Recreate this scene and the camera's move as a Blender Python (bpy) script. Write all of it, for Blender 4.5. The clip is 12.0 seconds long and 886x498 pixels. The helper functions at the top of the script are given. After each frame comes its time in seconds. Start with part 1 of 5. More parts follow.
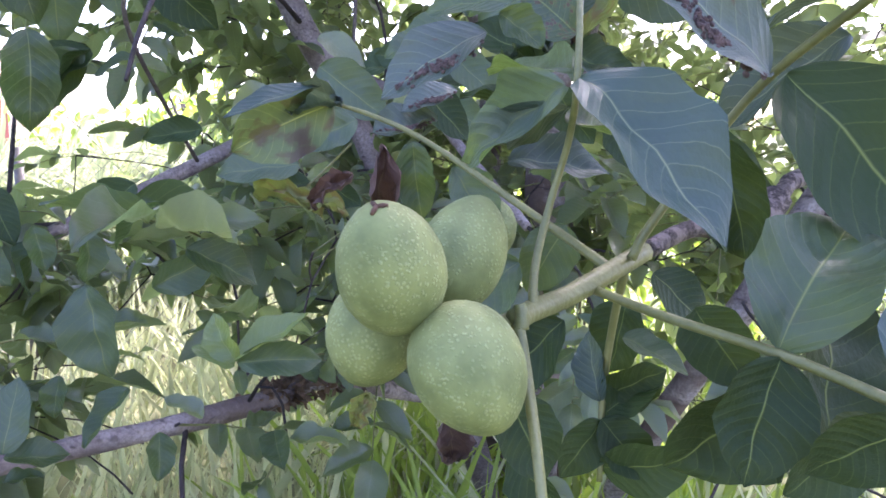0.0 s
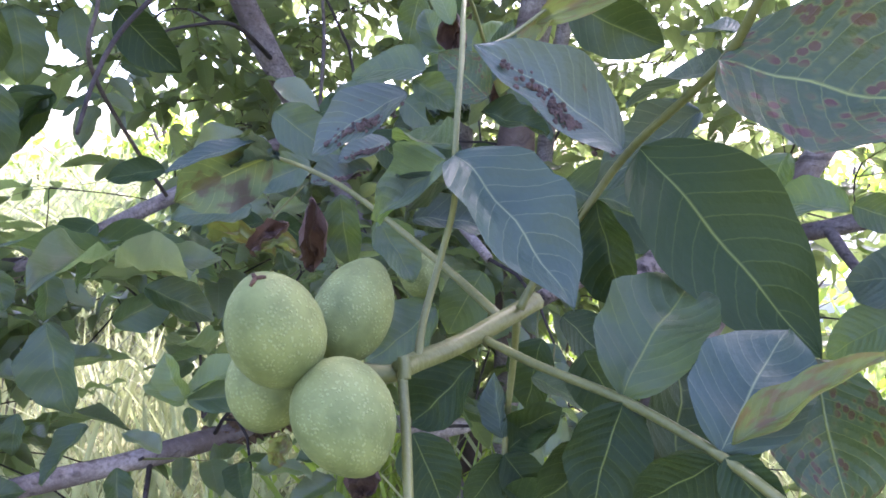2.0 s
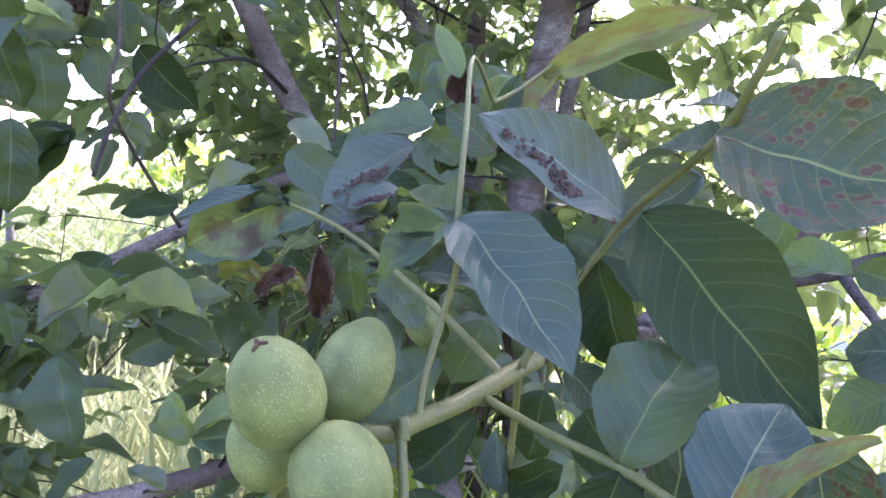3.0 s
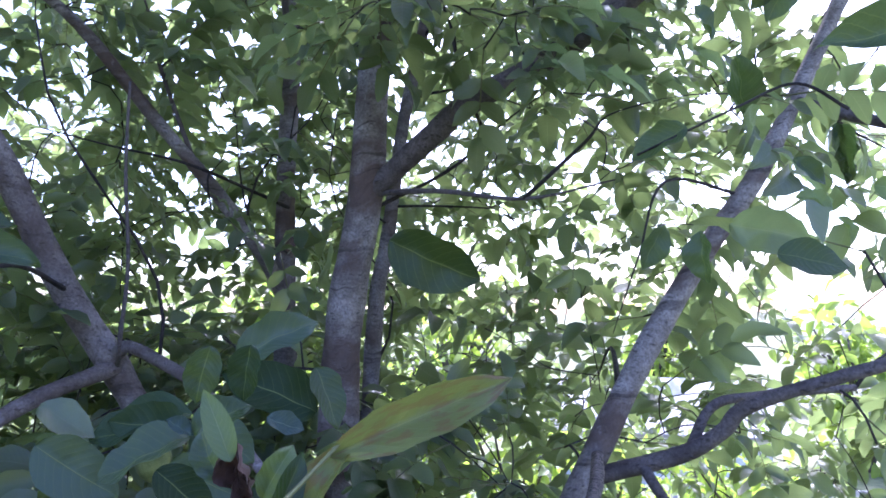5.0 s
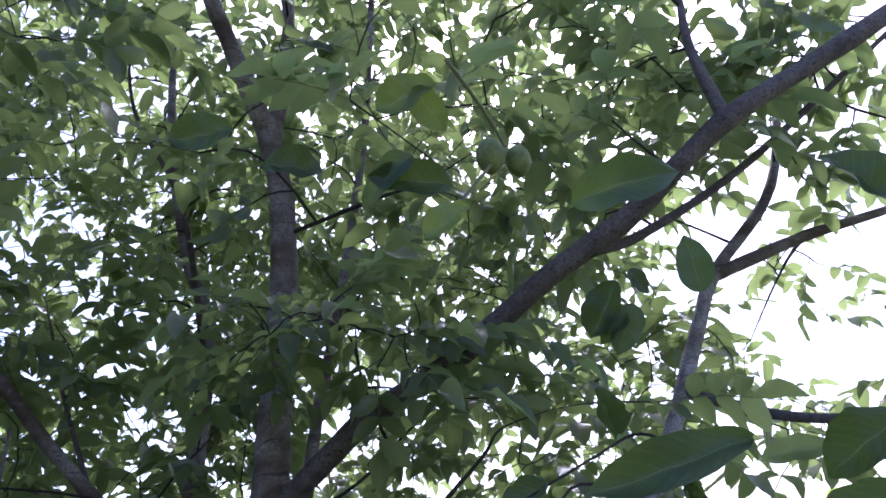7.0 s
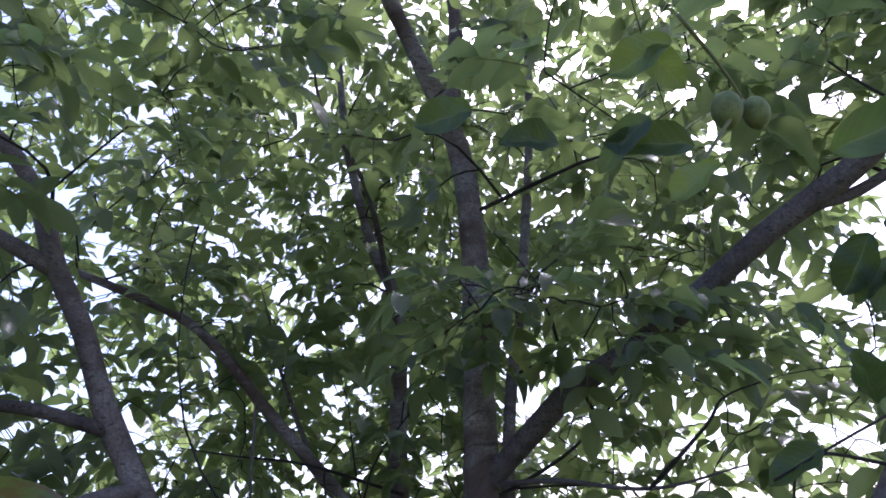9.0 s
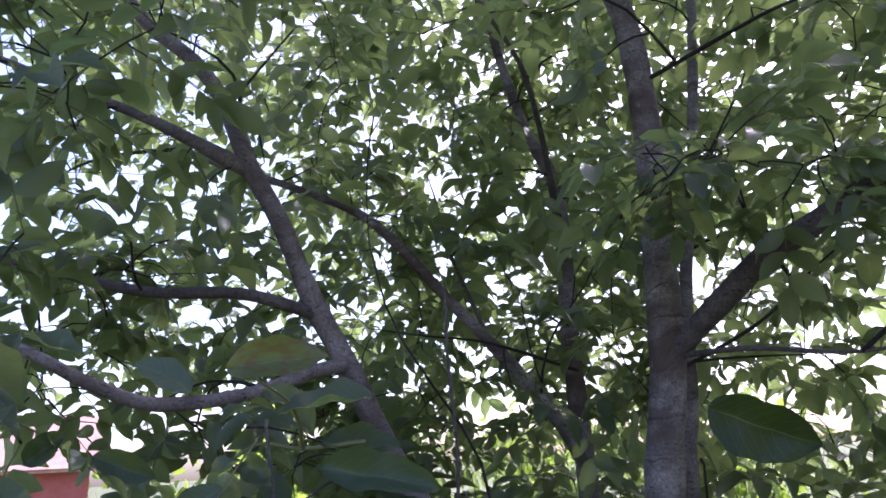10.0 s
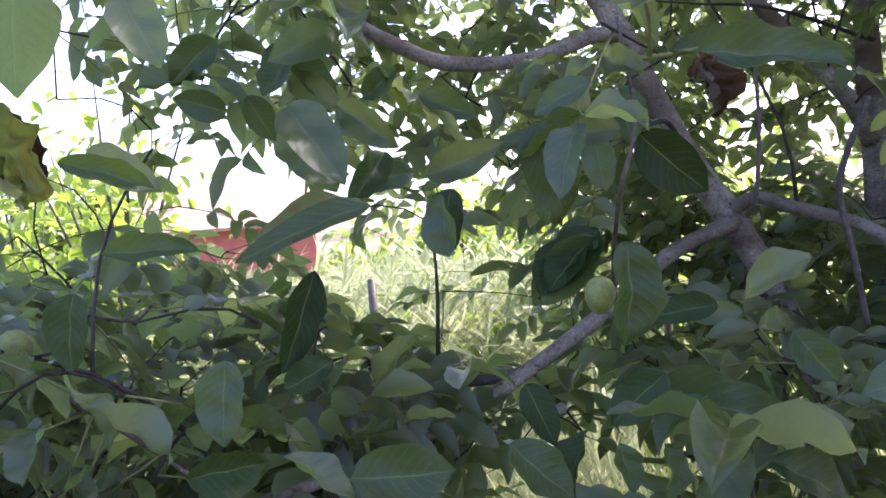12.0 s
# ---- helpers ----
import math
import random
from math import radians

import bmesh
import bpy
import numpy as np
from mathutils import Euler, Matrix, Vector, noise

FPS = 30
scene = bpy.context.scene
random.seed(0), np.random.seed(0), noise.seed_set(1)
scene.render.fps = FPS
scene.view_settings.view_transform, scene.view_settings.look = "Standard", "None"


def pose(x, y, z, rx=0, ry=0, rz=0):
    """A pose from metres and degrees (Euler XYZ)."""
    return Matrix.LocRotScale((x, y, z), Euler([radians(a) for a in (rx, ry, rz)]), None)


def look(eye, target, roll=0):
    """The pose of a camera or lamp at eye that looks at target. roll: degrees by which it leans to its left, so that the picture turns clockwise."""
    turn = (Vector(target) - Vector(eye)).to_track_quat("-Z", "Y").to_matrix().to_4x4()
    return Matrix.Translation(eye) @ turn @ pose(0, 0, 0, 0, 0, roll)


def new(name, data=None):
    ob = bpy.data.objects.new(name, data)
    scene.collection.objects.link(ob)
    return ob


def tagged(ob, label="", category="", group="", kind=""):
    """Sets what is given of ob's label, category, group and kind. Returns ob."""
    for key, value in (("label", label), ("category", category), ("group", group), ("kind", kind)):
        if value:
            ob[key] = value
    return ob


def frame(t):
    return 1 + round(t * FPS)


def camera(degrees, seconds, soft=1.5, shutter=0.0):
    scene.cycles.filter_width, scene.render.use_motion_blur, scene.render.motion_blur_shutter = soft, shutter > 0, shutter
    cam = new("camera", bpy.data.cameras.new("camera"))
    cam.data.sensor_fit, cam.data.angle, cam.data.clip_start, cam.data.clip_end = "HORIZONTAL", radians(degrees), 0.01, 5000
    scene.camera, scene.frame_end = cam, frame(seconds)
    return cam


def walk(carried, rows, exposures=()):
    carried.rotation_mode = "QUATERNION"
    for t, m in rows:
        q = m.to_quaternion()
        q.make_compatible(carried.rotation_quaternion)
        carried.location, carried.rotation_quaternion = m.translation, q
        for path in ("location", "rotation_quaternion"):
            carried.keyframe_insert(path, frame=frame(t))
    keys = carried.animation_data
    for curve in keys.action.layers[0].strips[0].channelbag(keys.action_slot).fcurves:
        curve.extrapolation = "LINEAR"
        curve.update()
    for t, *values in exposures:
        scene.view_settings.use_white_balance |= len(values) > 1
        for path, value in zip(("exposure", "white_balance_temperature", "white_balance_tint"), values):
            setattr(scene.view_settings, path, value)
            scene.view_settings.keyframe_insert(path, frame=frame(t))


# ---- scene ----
cam = camera(66.8, 12.0, soft=1.7)
PATH = [
    (0.0, pose(-0.0048, -0.0152, 1.3880, 80.15, -0.76, 6.21)),
    (0.5, pose(0.0224, -0.0304, 1.3924, 80.61, -0.65, 7.38)),
    (1.0, pose(0.0260, -0.0247, 1.3992, 81.69, -0.62, 6.69)),
    (1.5, pose(0.0462, -0.0330, 1.4007, 83.21, -0.39, 6.53)),
    (2.0, pose(0.0359, -0.0390, 1.4072, 82.22, -0.47, 4.79)),
    (2.5, pose(0.0497, -0.0435, 1.4057, 82.49, -0.49, 5.00)),
    (2.7, pose(0.0463, -0.0464, 1.4090, 83.42, -1.42, 6.06)),
    (4.3, pose(0.0177, 0.0085, 1.5142, 89.74, 0.05, 0.49)),
    (4.5, pose(0.0144, 0.0027, 1.5279, 92.1, 0.0, -1.7)),
    (5.0, pose(0.0612, 0.0144, 1.5837, 95.6, 0.7, -9.2)),
    (5.5, pose(0.1134, 0.0054, 1.6206, 102.7, 2.2, -7.6)),
    (6.0, pose(0.1575, -0.0234, 1.6656, 108.3, 4.3, -11.5)),
    (6.5, pose(0.1836, -0.0513, 1.7016, 114.4, 5.7, -12.3)),
    (8.5, pose(0.0972, -0.0576, 1.7286, 118.3, 4.7, -4.9)),
    (9.0, pose(0.0477, -0.0459, 1.7178, 115.5, 4.0, 0.5)),
    (9.5, pose(-0.0009, -0.0378, 1.7061, 112.7, 3.8, 5.0)),
    (10.0, pose(-0.0756, -0.0432, 1.6773, 107.7, 3.5, 12.0)),
    (10.5, pose(-0.1485, -0.0387, 1.6206, 98.1, 3.4, 16.5)),
    (11.0, pose(-0.2223, -0.0297, 1.5810, 93.3, 4.0, 21.7)),
    (11.5, pose(-0.2727, -0.0243, 1.5414, 90.5, 4.6, 24.1)),
    (12.0, pose(-0.3348, -0.0171, 1.5027, 88.5, 4.8, 27.3)),
]
walk(cam, PATH, [(0.0, 3.22, 5980, 37), (2.7, 3.17, 5950, 35), (4.5, 2.86, 5380, 32), (5.0, 2.38, 5220, 33), (5.5, 1.88, 5120, 33), (6.5, 1.50, 5380, 31), (8.5, 1.32, 5520, 31), (9.5, 1.48, 5630, 33), (10.5, 1.87, 5900, 35), (12.0, 2.44, 6200, 30)])

# ---- light ----
SUN_EL, SUN_AZ = radians(52), radians(-28)
world = bpy.data.worlds.new("sky")
scene.world = world
world.use_nodes = True
wn, wl = world.node_tree.nodes, world.node_tree.links
sky = wn.new("ShaderNodeTexSky")
sky.sky_type = "NISHITA"
sky.sun_disc = False
sky.sun_elevation = SUN_EL
sky.sun_rotation = -SUN_AZ
sky.air_density, sky.dust_density, sky.ozone_density = 1.0, 3.0, 1.0
wl.new(sky.outputs[0], wn["Background"].inputs[0])
wn["Background"].inputs[1].default_value = 0.15
sun = new("sun", bpy.data.lights.new("sun", "SUN"))
sun.data.energy, sun.data.angle, sun.data.color = 2.5, radians(6), (1.0, 0.96, 0.90)
sun_dir = Vector((math.sin(-SUN_AZ) * math.cos(SUN_EL), math.cos(SUN_AZ) * math.cos(SUN_EL), math.sin(SUN_EL)))
sun.matrix_world = look((0, 0, 30), Vector((0, 0, 30)) - sun_dir)


# ---- materials ----
def material(name, rough=0.6):
    m = bpy.data.materials.new(name)
    m.use_nodes = True
    n, l = m.node_tree.nodes, m.node_tree.links
    b = n["Principled BSDF"]
    b.inputs["Roughness"].default_value = rough
    return m, n, l, b


def node(n, kind, **values):
    x = n.new(kind)
    for k, v in values.items():
        x.inputs[k].default_value = v
    return x


def math_node(n, l, op, a, b=None, c=None, clamp=False):
    x = n.new("ShaderNodeMath")
    x.operation, x.use_clamp = op, clamp
    for i, v in enumerate((a, b, c)):
        if v is None:
            continue
        if isinstance(v, (int, float)):
            x.inputs[i].default_value = v
        else:
            l.new(v, x.inputs[i])
    return x.outputs[0]


def mixed(n, l, fac, a, b):
    x = n.new("ShaderNodeMix")
    x.data_type = "RGBA"
    for sock, v in ((x.inputs["Factor"], fac), (x.inputs["A"], a), (x.inputs["B"], b)):
        if isinstance(v, (int, float)):
            sock.default_value = v
        elif isinstance(v, tuple):
            sock.default_value = (*v, 1)
        else:
            l.new(v, sock)
    return x.outputs["Result"]


def ramp(n, l, fac, stops):
    x = n.new("ShaderNodeValToRGB")
    while len(x.color_ramp.elements) < len(stops):
        x.color_ramp.elements.new(0.5)
    for e, (p, c) in zip(x.color_ramp.elements, stops):
        e.position, e.color = p, (*c, 1)
    l.new(fac, x.inputs[0])
    return x.outputs[0]


def noise_out(n, l, scale, detail=4.0, coords=None, rough=0.55, out="Fac"):
    x = node(n, "ShaderNodeTexNoise", Scale=scale, Detail=detail, Roughness=rough)
    if coords is not None:
        l.new(coords, x.inputs["Vector"])
    return x.outputs[out]


def leaf_material(name, dark, light, vein, through_col, thin=0.35, rough=0.5, spots=0.0, spot_col=(0.09, 0.03, 0.02), whole=False, veins=1.0, tones=(), spot_scale=5.0, scattered=False, sheen=0.5):
    """Leaf: blotchy green blade, pale midrib and side veins by the blade's own UV, light shining through."""
    m, n, l, b = material(name, rough)
    b.inputs["Specular IOR Level"].default_value = sheen
    uv = n.new("ShaderNodeUVMap")
    uv.uv_map = "UVMap"
    sep = n.new("ShaderNodeSeparateXYZ")
    l.new(uv.outputs[0], sep.inputs[0])
    u, v = sep.outputs[0], sep.outputs[1]
    side = math_node(n, l, "ABSOLUTE", math_node(n, l, "SUBTRACT", v, 0.5))
    if whole:
        rnd = n.new("ShaderNodeObjectInfo").outputs["Random"]
    else:
        rnd = n.new("ShaderNodeNewGeometry").outputs["Random Per Island"]
    geo = n.new("ShaderNodeTexCoord")
    blot = noise_out(n, l, 22.0, 5.0, geo.outputs["Object"] if not whole else uv.outputs[0])
    fac = math_node(n, l, "ADD", math_node(n, l, "MULTIPLY", rnd, 0.7), math_node(n, l, "MULTIPLY", blot, 0.45), clamp=True)
    if tones:
        col = mixed(n, l, math_node(n, l, "MULTIPLY", blot, 0.5), ramp(n, l, rnd, tones), light)
    else:
        col = mixed(n, l, fac, dark, light)
    # side veins leave the midrib steeply and curve towards the tip
    wave = math_node(n, l, "SUBTRACT", math_node(n, l, "MULTIPLY", u, 9.5), math_node(n, l, "MULTIPLY", math_node(n, l, "POWER", math_node(n, l, "MULTIPLY", side, 2.0), 1.3), 2.3))
    wave = math_node(n, l, "ADD", wave, math_node(n, l, "MULTIPLY", blot, 0.16))
    fr = math_node(n, l, "ABSOLUTE", math_node(n, l, "SUBTRACT", math_node(n, l, "FRACT", wave), 0.5))
    line = math_node(n, l, "SUBTRACT", 1.0, math_node(n, l, "MULTIPLY", fr, 20.0), clamp=True)
    line = math_node(n, l, "MULTIPLY", line, 0.34 * veins, clamp=True)
    mid = math_node(n, l, "SUBTRACT", 1.0, math_node(n, l, "MULTIPLY", side, 64.0), clamp=True)
    mask = math_node(n, l, "MAXIMUM", line, math_node(n, l, "MULTIPLY", mid, 0.9))
    col = mixed(n, l, mask, col, vein)
    if spots:
        sp = node(n, "ShaderNodeTexNoise", Scale=spot_scale, Detail=3.0)
        l.new(uv.outputs[0], sp.inputs["Vector"])
        hit = math_node(n, l, "MULTIPLY", math_node(n, l, "SUBTRACT", sp.outputs["Fac"], 0.72 - 0.25 * spots), 14.0, clamp=True)
        if scattered:
            # rusty drops in loose groups, with a faint yellow rim
            cell = node(n, "ShaderNodeTexVoronoi", Scale=13.0)
            l.new(uv.outputs[0], cell.inputs["Vector"])
            near = math_node(n, l, "ADD", cell.outputs["Distance"], math_node(n, l, "MULTIPLY", blot, 0.35))
            group = math_node(n, l, "MULTIPLY", math_node(n, l, "SUBTRACT", noise_out(n, l, 3.4, 2.0, uv.outputs[0]), 0.41), 9.0, clamp=True)
            rim = math_node(n, l, "MULTIPLY", math_node(n, l, "MULTIPLY", math_node(n, l, "SUBTRACT", 0.76, near), 5.0, clamp=True), group)
            col = mixed(n, l, math_node(n, l, "MULTIPLY", rim, 0.5), col, (0.12, 0.12, 0.03))
            hit = math_node(n, l, "MULTIPLY", math_node(n, l, "MULTIPLY", math_node(n, l, "SUBTRACT", 0.60, near), 12.0, clamp=True), group)
        col = mixed(n, l, hit, col, spot_col)
    l.new(col, b.inputs["Base Color"])
    bump = node(n, "ShaderNodeBump", Strength=0.3, Distance=0.0016)
    pillow = math_node(n, l, "SUBTRACT", math_node(n, l, "MULTIPLY", fr, 1.5), mask)
    hgt = math_node(n, l, "ADD", pillow, math_node(n, l, "MULTIPLY", blot, 1.2))
    l.new(hgt, bump.inputs["Height"])
    l.new(bump.outputs[0], b.inputs["Normal"])
    tr = n.new("ShaderNodeBsdfTranslucent")
    tcol = mixed(n, l, math_node(n, l, "MULTIPLY", mask, 0.5), mixed(n, l, fac, through_col, tuple(min(1, c * 1.5) for c in through_col)), vein)
    l.new(tcol, tr.inputs[0])
    mix = n.new("ShaderNodeMixShader")
    mix.inputs[0].default_value = thin
    l.new(b.outputs[0], mix.inputs[1])
    l.new(tr.outputs[0], mix.inputs[2])
    l.new(mix.outputs[0], n["Material Output"].inputs[0])
    return m


def bark_material(name, dark, light, band=0.0, flaky=0.0):
    """Walnut bark: grey-brown with corky dots across, brown lengths, pale lichen and fine cracks."""
    m, n, l, b = material(name, 0.85)
    b.inputs["Specular IOR Level"].default_value = 0.25
    tc = n.new("ShaderNodeTexCoord").outputs["Object"]
    if flaky:
        finer = n.new("ShaderNodeMapping")
        finer.inputs["Scale"].default_value = (4.5, 4.5, 4.5)
        l.new(tc, finer.inputs[0])
        tc = finer.outputs[0]
    warp = noise_out(n, l, 5.0, 3.0, tc, out="Color")
    shifted = n.new("ShaderNodeVectorMath")
    shifted.operation = "MULTIPLY_ADD"
    l.new(warp, shifted.inputs[0])
    shifted.inputs[1].default_value = (0.12, 0.12, 0.12)
    l.new(tc, shifted.inputs[2])
    at = shifted.outputs[0]
    big = noise_out(n, l, 9.0, 5.0, tc, 0.65)
    fine = noise_out(n, l, 160.0, 5.0, tc, 0.7)
    col = mixed(n, l, ramp(n, l, big, [(0.36, (0, 0, 0)), (0.64, (1, 1, 1))]), dark, light)
    col = mixed(n, l, math_node(n, l, "MULTIPLY", math_node(n, l, "SUBTRACT", fine, 0.25), 2.6, clamp=True), tuple(0.6 * c for c in dark), col)
    # corky dots, wider across the stem than along it
    mp = n.new("ShaderNodeMapping")
    mp.inputs["Scale"].default_value = (34, 34, 95)
    l.new(at, mp.inputs[0])
    vor = node(n, "ShaderNodeTexVoronoi", Scale=1.0)
    l.new(mp.outputs[0], vor.inputs["Vector"])
    dots = math_node(n, l, "MULTIPLY", math_node(n, l, "SUBTRACT", 0.26, vor.outputs["Distance"]), 8.0, clamp=True)
    col = mixed(n, l, math_node(n, l, "MULTIPLY", dots, 0.6), col, tuple(0.3 * c for c in dark))
    cracks = noise_out(n, l, 38.0, 6.0, at, 0.75)
    if band:
        mp2 = n.new("ShaderNodeMapping")
        mp2.inputs["Scale"].default_value = (2, 2, 5.5)
        l.new(at, mp2.inputs[0])
        lengths = noise_out(n, l, 1.0, 4.0, mp2.outputs[0], 0.6)
        hit = math_node(n, l, "MULTIPLY", math_node(n, l, "SUBTRACT", lengths, 0.475), 9.0, clamp=True)
        col = mixed(n, l, math_node(n, l, "MULTIPLY", hit, band), col, mixed(n, l, cracks, (0.032, 0.022, 0.018), (0.130, 0.090, 0.076)))
        mp3 = n.new("ShaderNodeMapping")
        mp3.inputs["Scale"].default_value = (2.5, 2.5, 46)
        l.new(at, mp3.inputs[0])
        rings = noise_out(n, l, 1.0, 2.0, mp3.outputs[0])
        hit = math_node(n, l, "MULTIPLY", math_node(n, l, "SUBTRACT", rings, 0.62), 12.0, clamp=True)
        col = mixed(n, l, math_node(n, l, "MULTIPLY", hit, 0.6 * band), col, (0.02, 0.015, 0.013))
    lichen = math_node(n, l, "MULTIPLY", math_node(n, l, "SUBTRACT", noise_out(n, l, 26.0, 6.0, tc, 0.7), 0.62 - 0.16 * flaky), 10.0, clamp=True)
    col = mixed(n, l, math_node(n, l, "MULTIPLY", lichen, 0.25 + 0.7 * flaky), col, tuple(min(0.5, 1.5 * c) for c in light))
    l.new(col, b.inputs["Base Color"])
    bump = node(n, "ShaderNodeBump", Strength=0.9, Distance=0.005)
    hgt = math_node(n, l, "ADD", math_node(n, l, "MULTIPLY", cracks, 1.0 + flaky), math_node(n, l, "ADD", math_node(n, l, "MULTIPLY", fine, 0.35), math_node(n, l, "MULTIPLY", dots, 0.4)))
    l.new(hgt, bump.inputs["Height"])
    l.new(bump.outputs[0], b.inputs["Normal"])
    return m


def plain(name, dark, light, scale=8.0, rough=0.7, bump_strength=0.3, metal=0.0):
    m, n, l, b = material(name, rough)
    tc = n.new("ShaderNodeTexCoord").outputs["Object"]
    big = noise_out(n, l, scale, 6.0, tc)
    fine = noise_out(n, l, scale * 9, 3.0, tc)
    fac = math_node(n, l, "ADD", math_node(n, l, "MULTIPLY", big, 0.7), math_node(n, l, "MULTIPLY", fine, 0.3))
    l.new(mixed(n, l, ramp(n, l, fac, [(0.35, (0, 0, 0)), (0.65, (1, 1, 1))]), dark, light), b.inputs["Base Color"])
    bump = node(n, "ShaderNodeBump", Strength=bump_strength, Distance=0.01)
    l.new(fac, bump.inputs["Height"])
    l.new(bump.outputs[0], b.inputs["Normal"])
    b.inputs["Metallic"].default_value = metal
    return m


GREEN = dict(dark=(0.026, 0.041, 0.026), light=(0.080, 0.103, 0.064), vein=(0.22, 0.25, 0.12), through_col=(0.21, 0.28, 0.05))
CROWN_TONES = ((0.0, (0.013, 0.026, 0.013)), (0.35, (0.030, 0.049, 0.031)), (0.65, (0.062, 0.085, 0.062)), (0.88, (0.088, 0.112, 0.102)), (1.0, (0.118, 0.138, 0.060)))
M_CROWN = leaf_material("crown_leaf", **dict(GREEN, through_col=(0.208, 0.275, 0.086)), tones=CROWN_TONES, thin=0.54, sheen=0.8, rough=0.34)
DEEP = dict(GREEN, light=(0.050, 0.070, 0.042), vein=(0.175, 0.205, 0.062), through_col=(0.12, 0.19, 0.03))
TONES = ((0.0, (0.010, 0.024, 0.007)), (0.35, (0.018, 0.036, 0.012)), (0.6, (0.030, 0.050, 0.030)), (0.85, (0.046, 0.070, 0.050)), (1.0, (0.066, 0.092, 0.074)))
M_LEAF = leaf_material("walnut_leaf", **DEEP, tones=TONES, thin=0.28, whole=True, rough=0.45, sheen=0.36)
# Deep green leaves, colour darkened further for the shade below upper leaves.
M_LEAF_DEEP_SHADED = leaf_material("shaded_deep_leaf", **dict(DEEP, light=(0.020, 0.036, 0.015), vein=(0.13, 0.16, 0.045)), tones=((0.0, (0.007, 0.017, 0.005)), (0.6, (0.014, 0.029, 0.009)), (1.0, (0.025, 0.044, 0.019))), thin=0.08, whole=True, rough=0.55, sheen=0.16, veins=0.65)
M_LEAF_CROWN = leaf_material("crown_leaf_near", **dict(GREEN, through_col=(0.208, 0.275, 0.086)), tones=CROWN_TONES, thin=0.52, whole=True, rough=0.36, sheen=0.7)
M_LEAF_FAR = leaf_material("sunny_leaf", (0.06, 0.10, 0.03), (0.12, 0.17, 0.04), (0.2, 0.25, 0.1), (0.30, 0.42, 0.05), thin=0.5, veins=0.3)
M_LEAF_LIME = leaf_material("young_leaf", (0.07, 0.105, 0.035), (0.11, 0.145, 0.045), (0.20, 0.24, 0.09), (0.18, 0.26, 0.04), thin=0.3, whole=True)
M_LEAF_YELLOW = leaf_material("yellowing_leaf", (0.06, 0.09, 0.025), (0.14, 0.15, 0.045), (0.22, 0.23, 0.08), (0.20, 0.24, 0.045), thin=0.35, whole=True, spots=0.85, spot_col=(0.10, 0.05, 0.025), spot_scale=6.0)
M_LEAF_SPOT = leaf_material("spotted_leaf", **DEEP, tones=TONES[:2], thin=0.09, whole=True, spots=0.55, spot_scale=7.0, rough=0.42, scattered=True, spot_col=(0.050, 0.012, 0.012), sheen=0.35)
# Bluish-grey sky gloss is put into the base colour, with the paler undersides.
M_LEAF_PALE = leaf_material("glossed_greyish_leaf", (0.017, 0.034, 0.030), (0.032, 0.056, 0.049), (0.19, 0.22, 0.12), (0.15, 0.20, 0.08), thin=0.14, whole=True, rough=0.52, sheen=0.27)
M_LEAF_GALL = leaf_material("galled_leaf", (0.026, 0.044, 0.034), (0.050, 0.072, 0.060), (0.18, 0.21, 0.11), (0.12, 0.17, 0.04), thin=0.12, whole=True, spots=0.35, spot_col=(0.050, 0.028, 0.022), spot_scale=6.0)
M_LEAF_DEAD = leaf_material("withered_leaf", (0.018, 0.011, 0.009), (0.072, 0.036, 0.026), (0.10, 0.07, 0.04), (0.08, 0.04, 0.02), thin=0.08, whole=True, spots=0.45, spot_col=(0.018, 0.011, 0.009), spot_scale=4.0, rough=0.8)
M_LEAF_SCORCH = leaf_material("scorched_leaf", (0.030, 0.052, 0.018), (0.062, 0.090, 0.030), (0.30, 0.33, 0.09), (0.14, 0.20, 0.03), thin=0.2, whole=True, spots=0.95, spot_col=(0.040, 0.016, 0.012), spot_scale=3.2)
M_WEED = leaf_material("weed_leaf", (0.11, 0.15, 0.055), (0.34, 0.36, 0.19), (0.3, 0.3, 0.15), (0.38, 0.43, 0.21), thin=0.4, veins=0.0)
M_GRASS = leaf_material("grass_blade", (0.11, 0.15, 0.05), (0.47, 0.47, 0.29), (0.3, 0.3, 0.15), (0.45, 0.50, 0.25), thin=0.4, veins=0.0)
M_BARK = bark_material("stem_bark", (0.120, 0.098, 0.088), (0.36, 0.322, 0.310), band=0.95)
M_BARK_SMOOTH = bark_material("smooth_bark", (0.120, 0.096, 0.090), (0.32, 0.280, 0.275), band=0.45)
M_TWIG = bark_material("branch_bark", (0.062, 0.050, 0.048), (0.165, 0.140, 0.138))
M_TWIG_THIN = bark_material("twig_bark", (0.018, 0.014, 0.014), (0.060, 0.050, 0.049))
M_BARK_FLAKY = bark_material("flaky_bark", (0.022, 0.016, 0.015), (0.14, 0.115, 0.105), flaky=1.0)
M_SHOOT = plain("green_shoot", (0.074, 0.082, 0.022), (0.130, 0.132, 0.042), 40.0, 0.5, 0.2)
M_SCALE = leaf_material("dry_scale", (0.025, 0.016, 0.012), (0.16, 0.10, 0.06), (0.2, 0.16, 0.09), (0.12, 0.07, 0.03), thin=0.15, rough=0.8)
M_GALL = plain("leaf_gall", (0.022, 0.012, 0.010), (0.13, 0.082, 0.068), 240.0, 0.9, 0.8)
M_SOIL = plain("meadow_soil", (0.070, 0.090, 0.030), (0.18, 0.185, 0.085), 2.2, 0.95, 0.6)


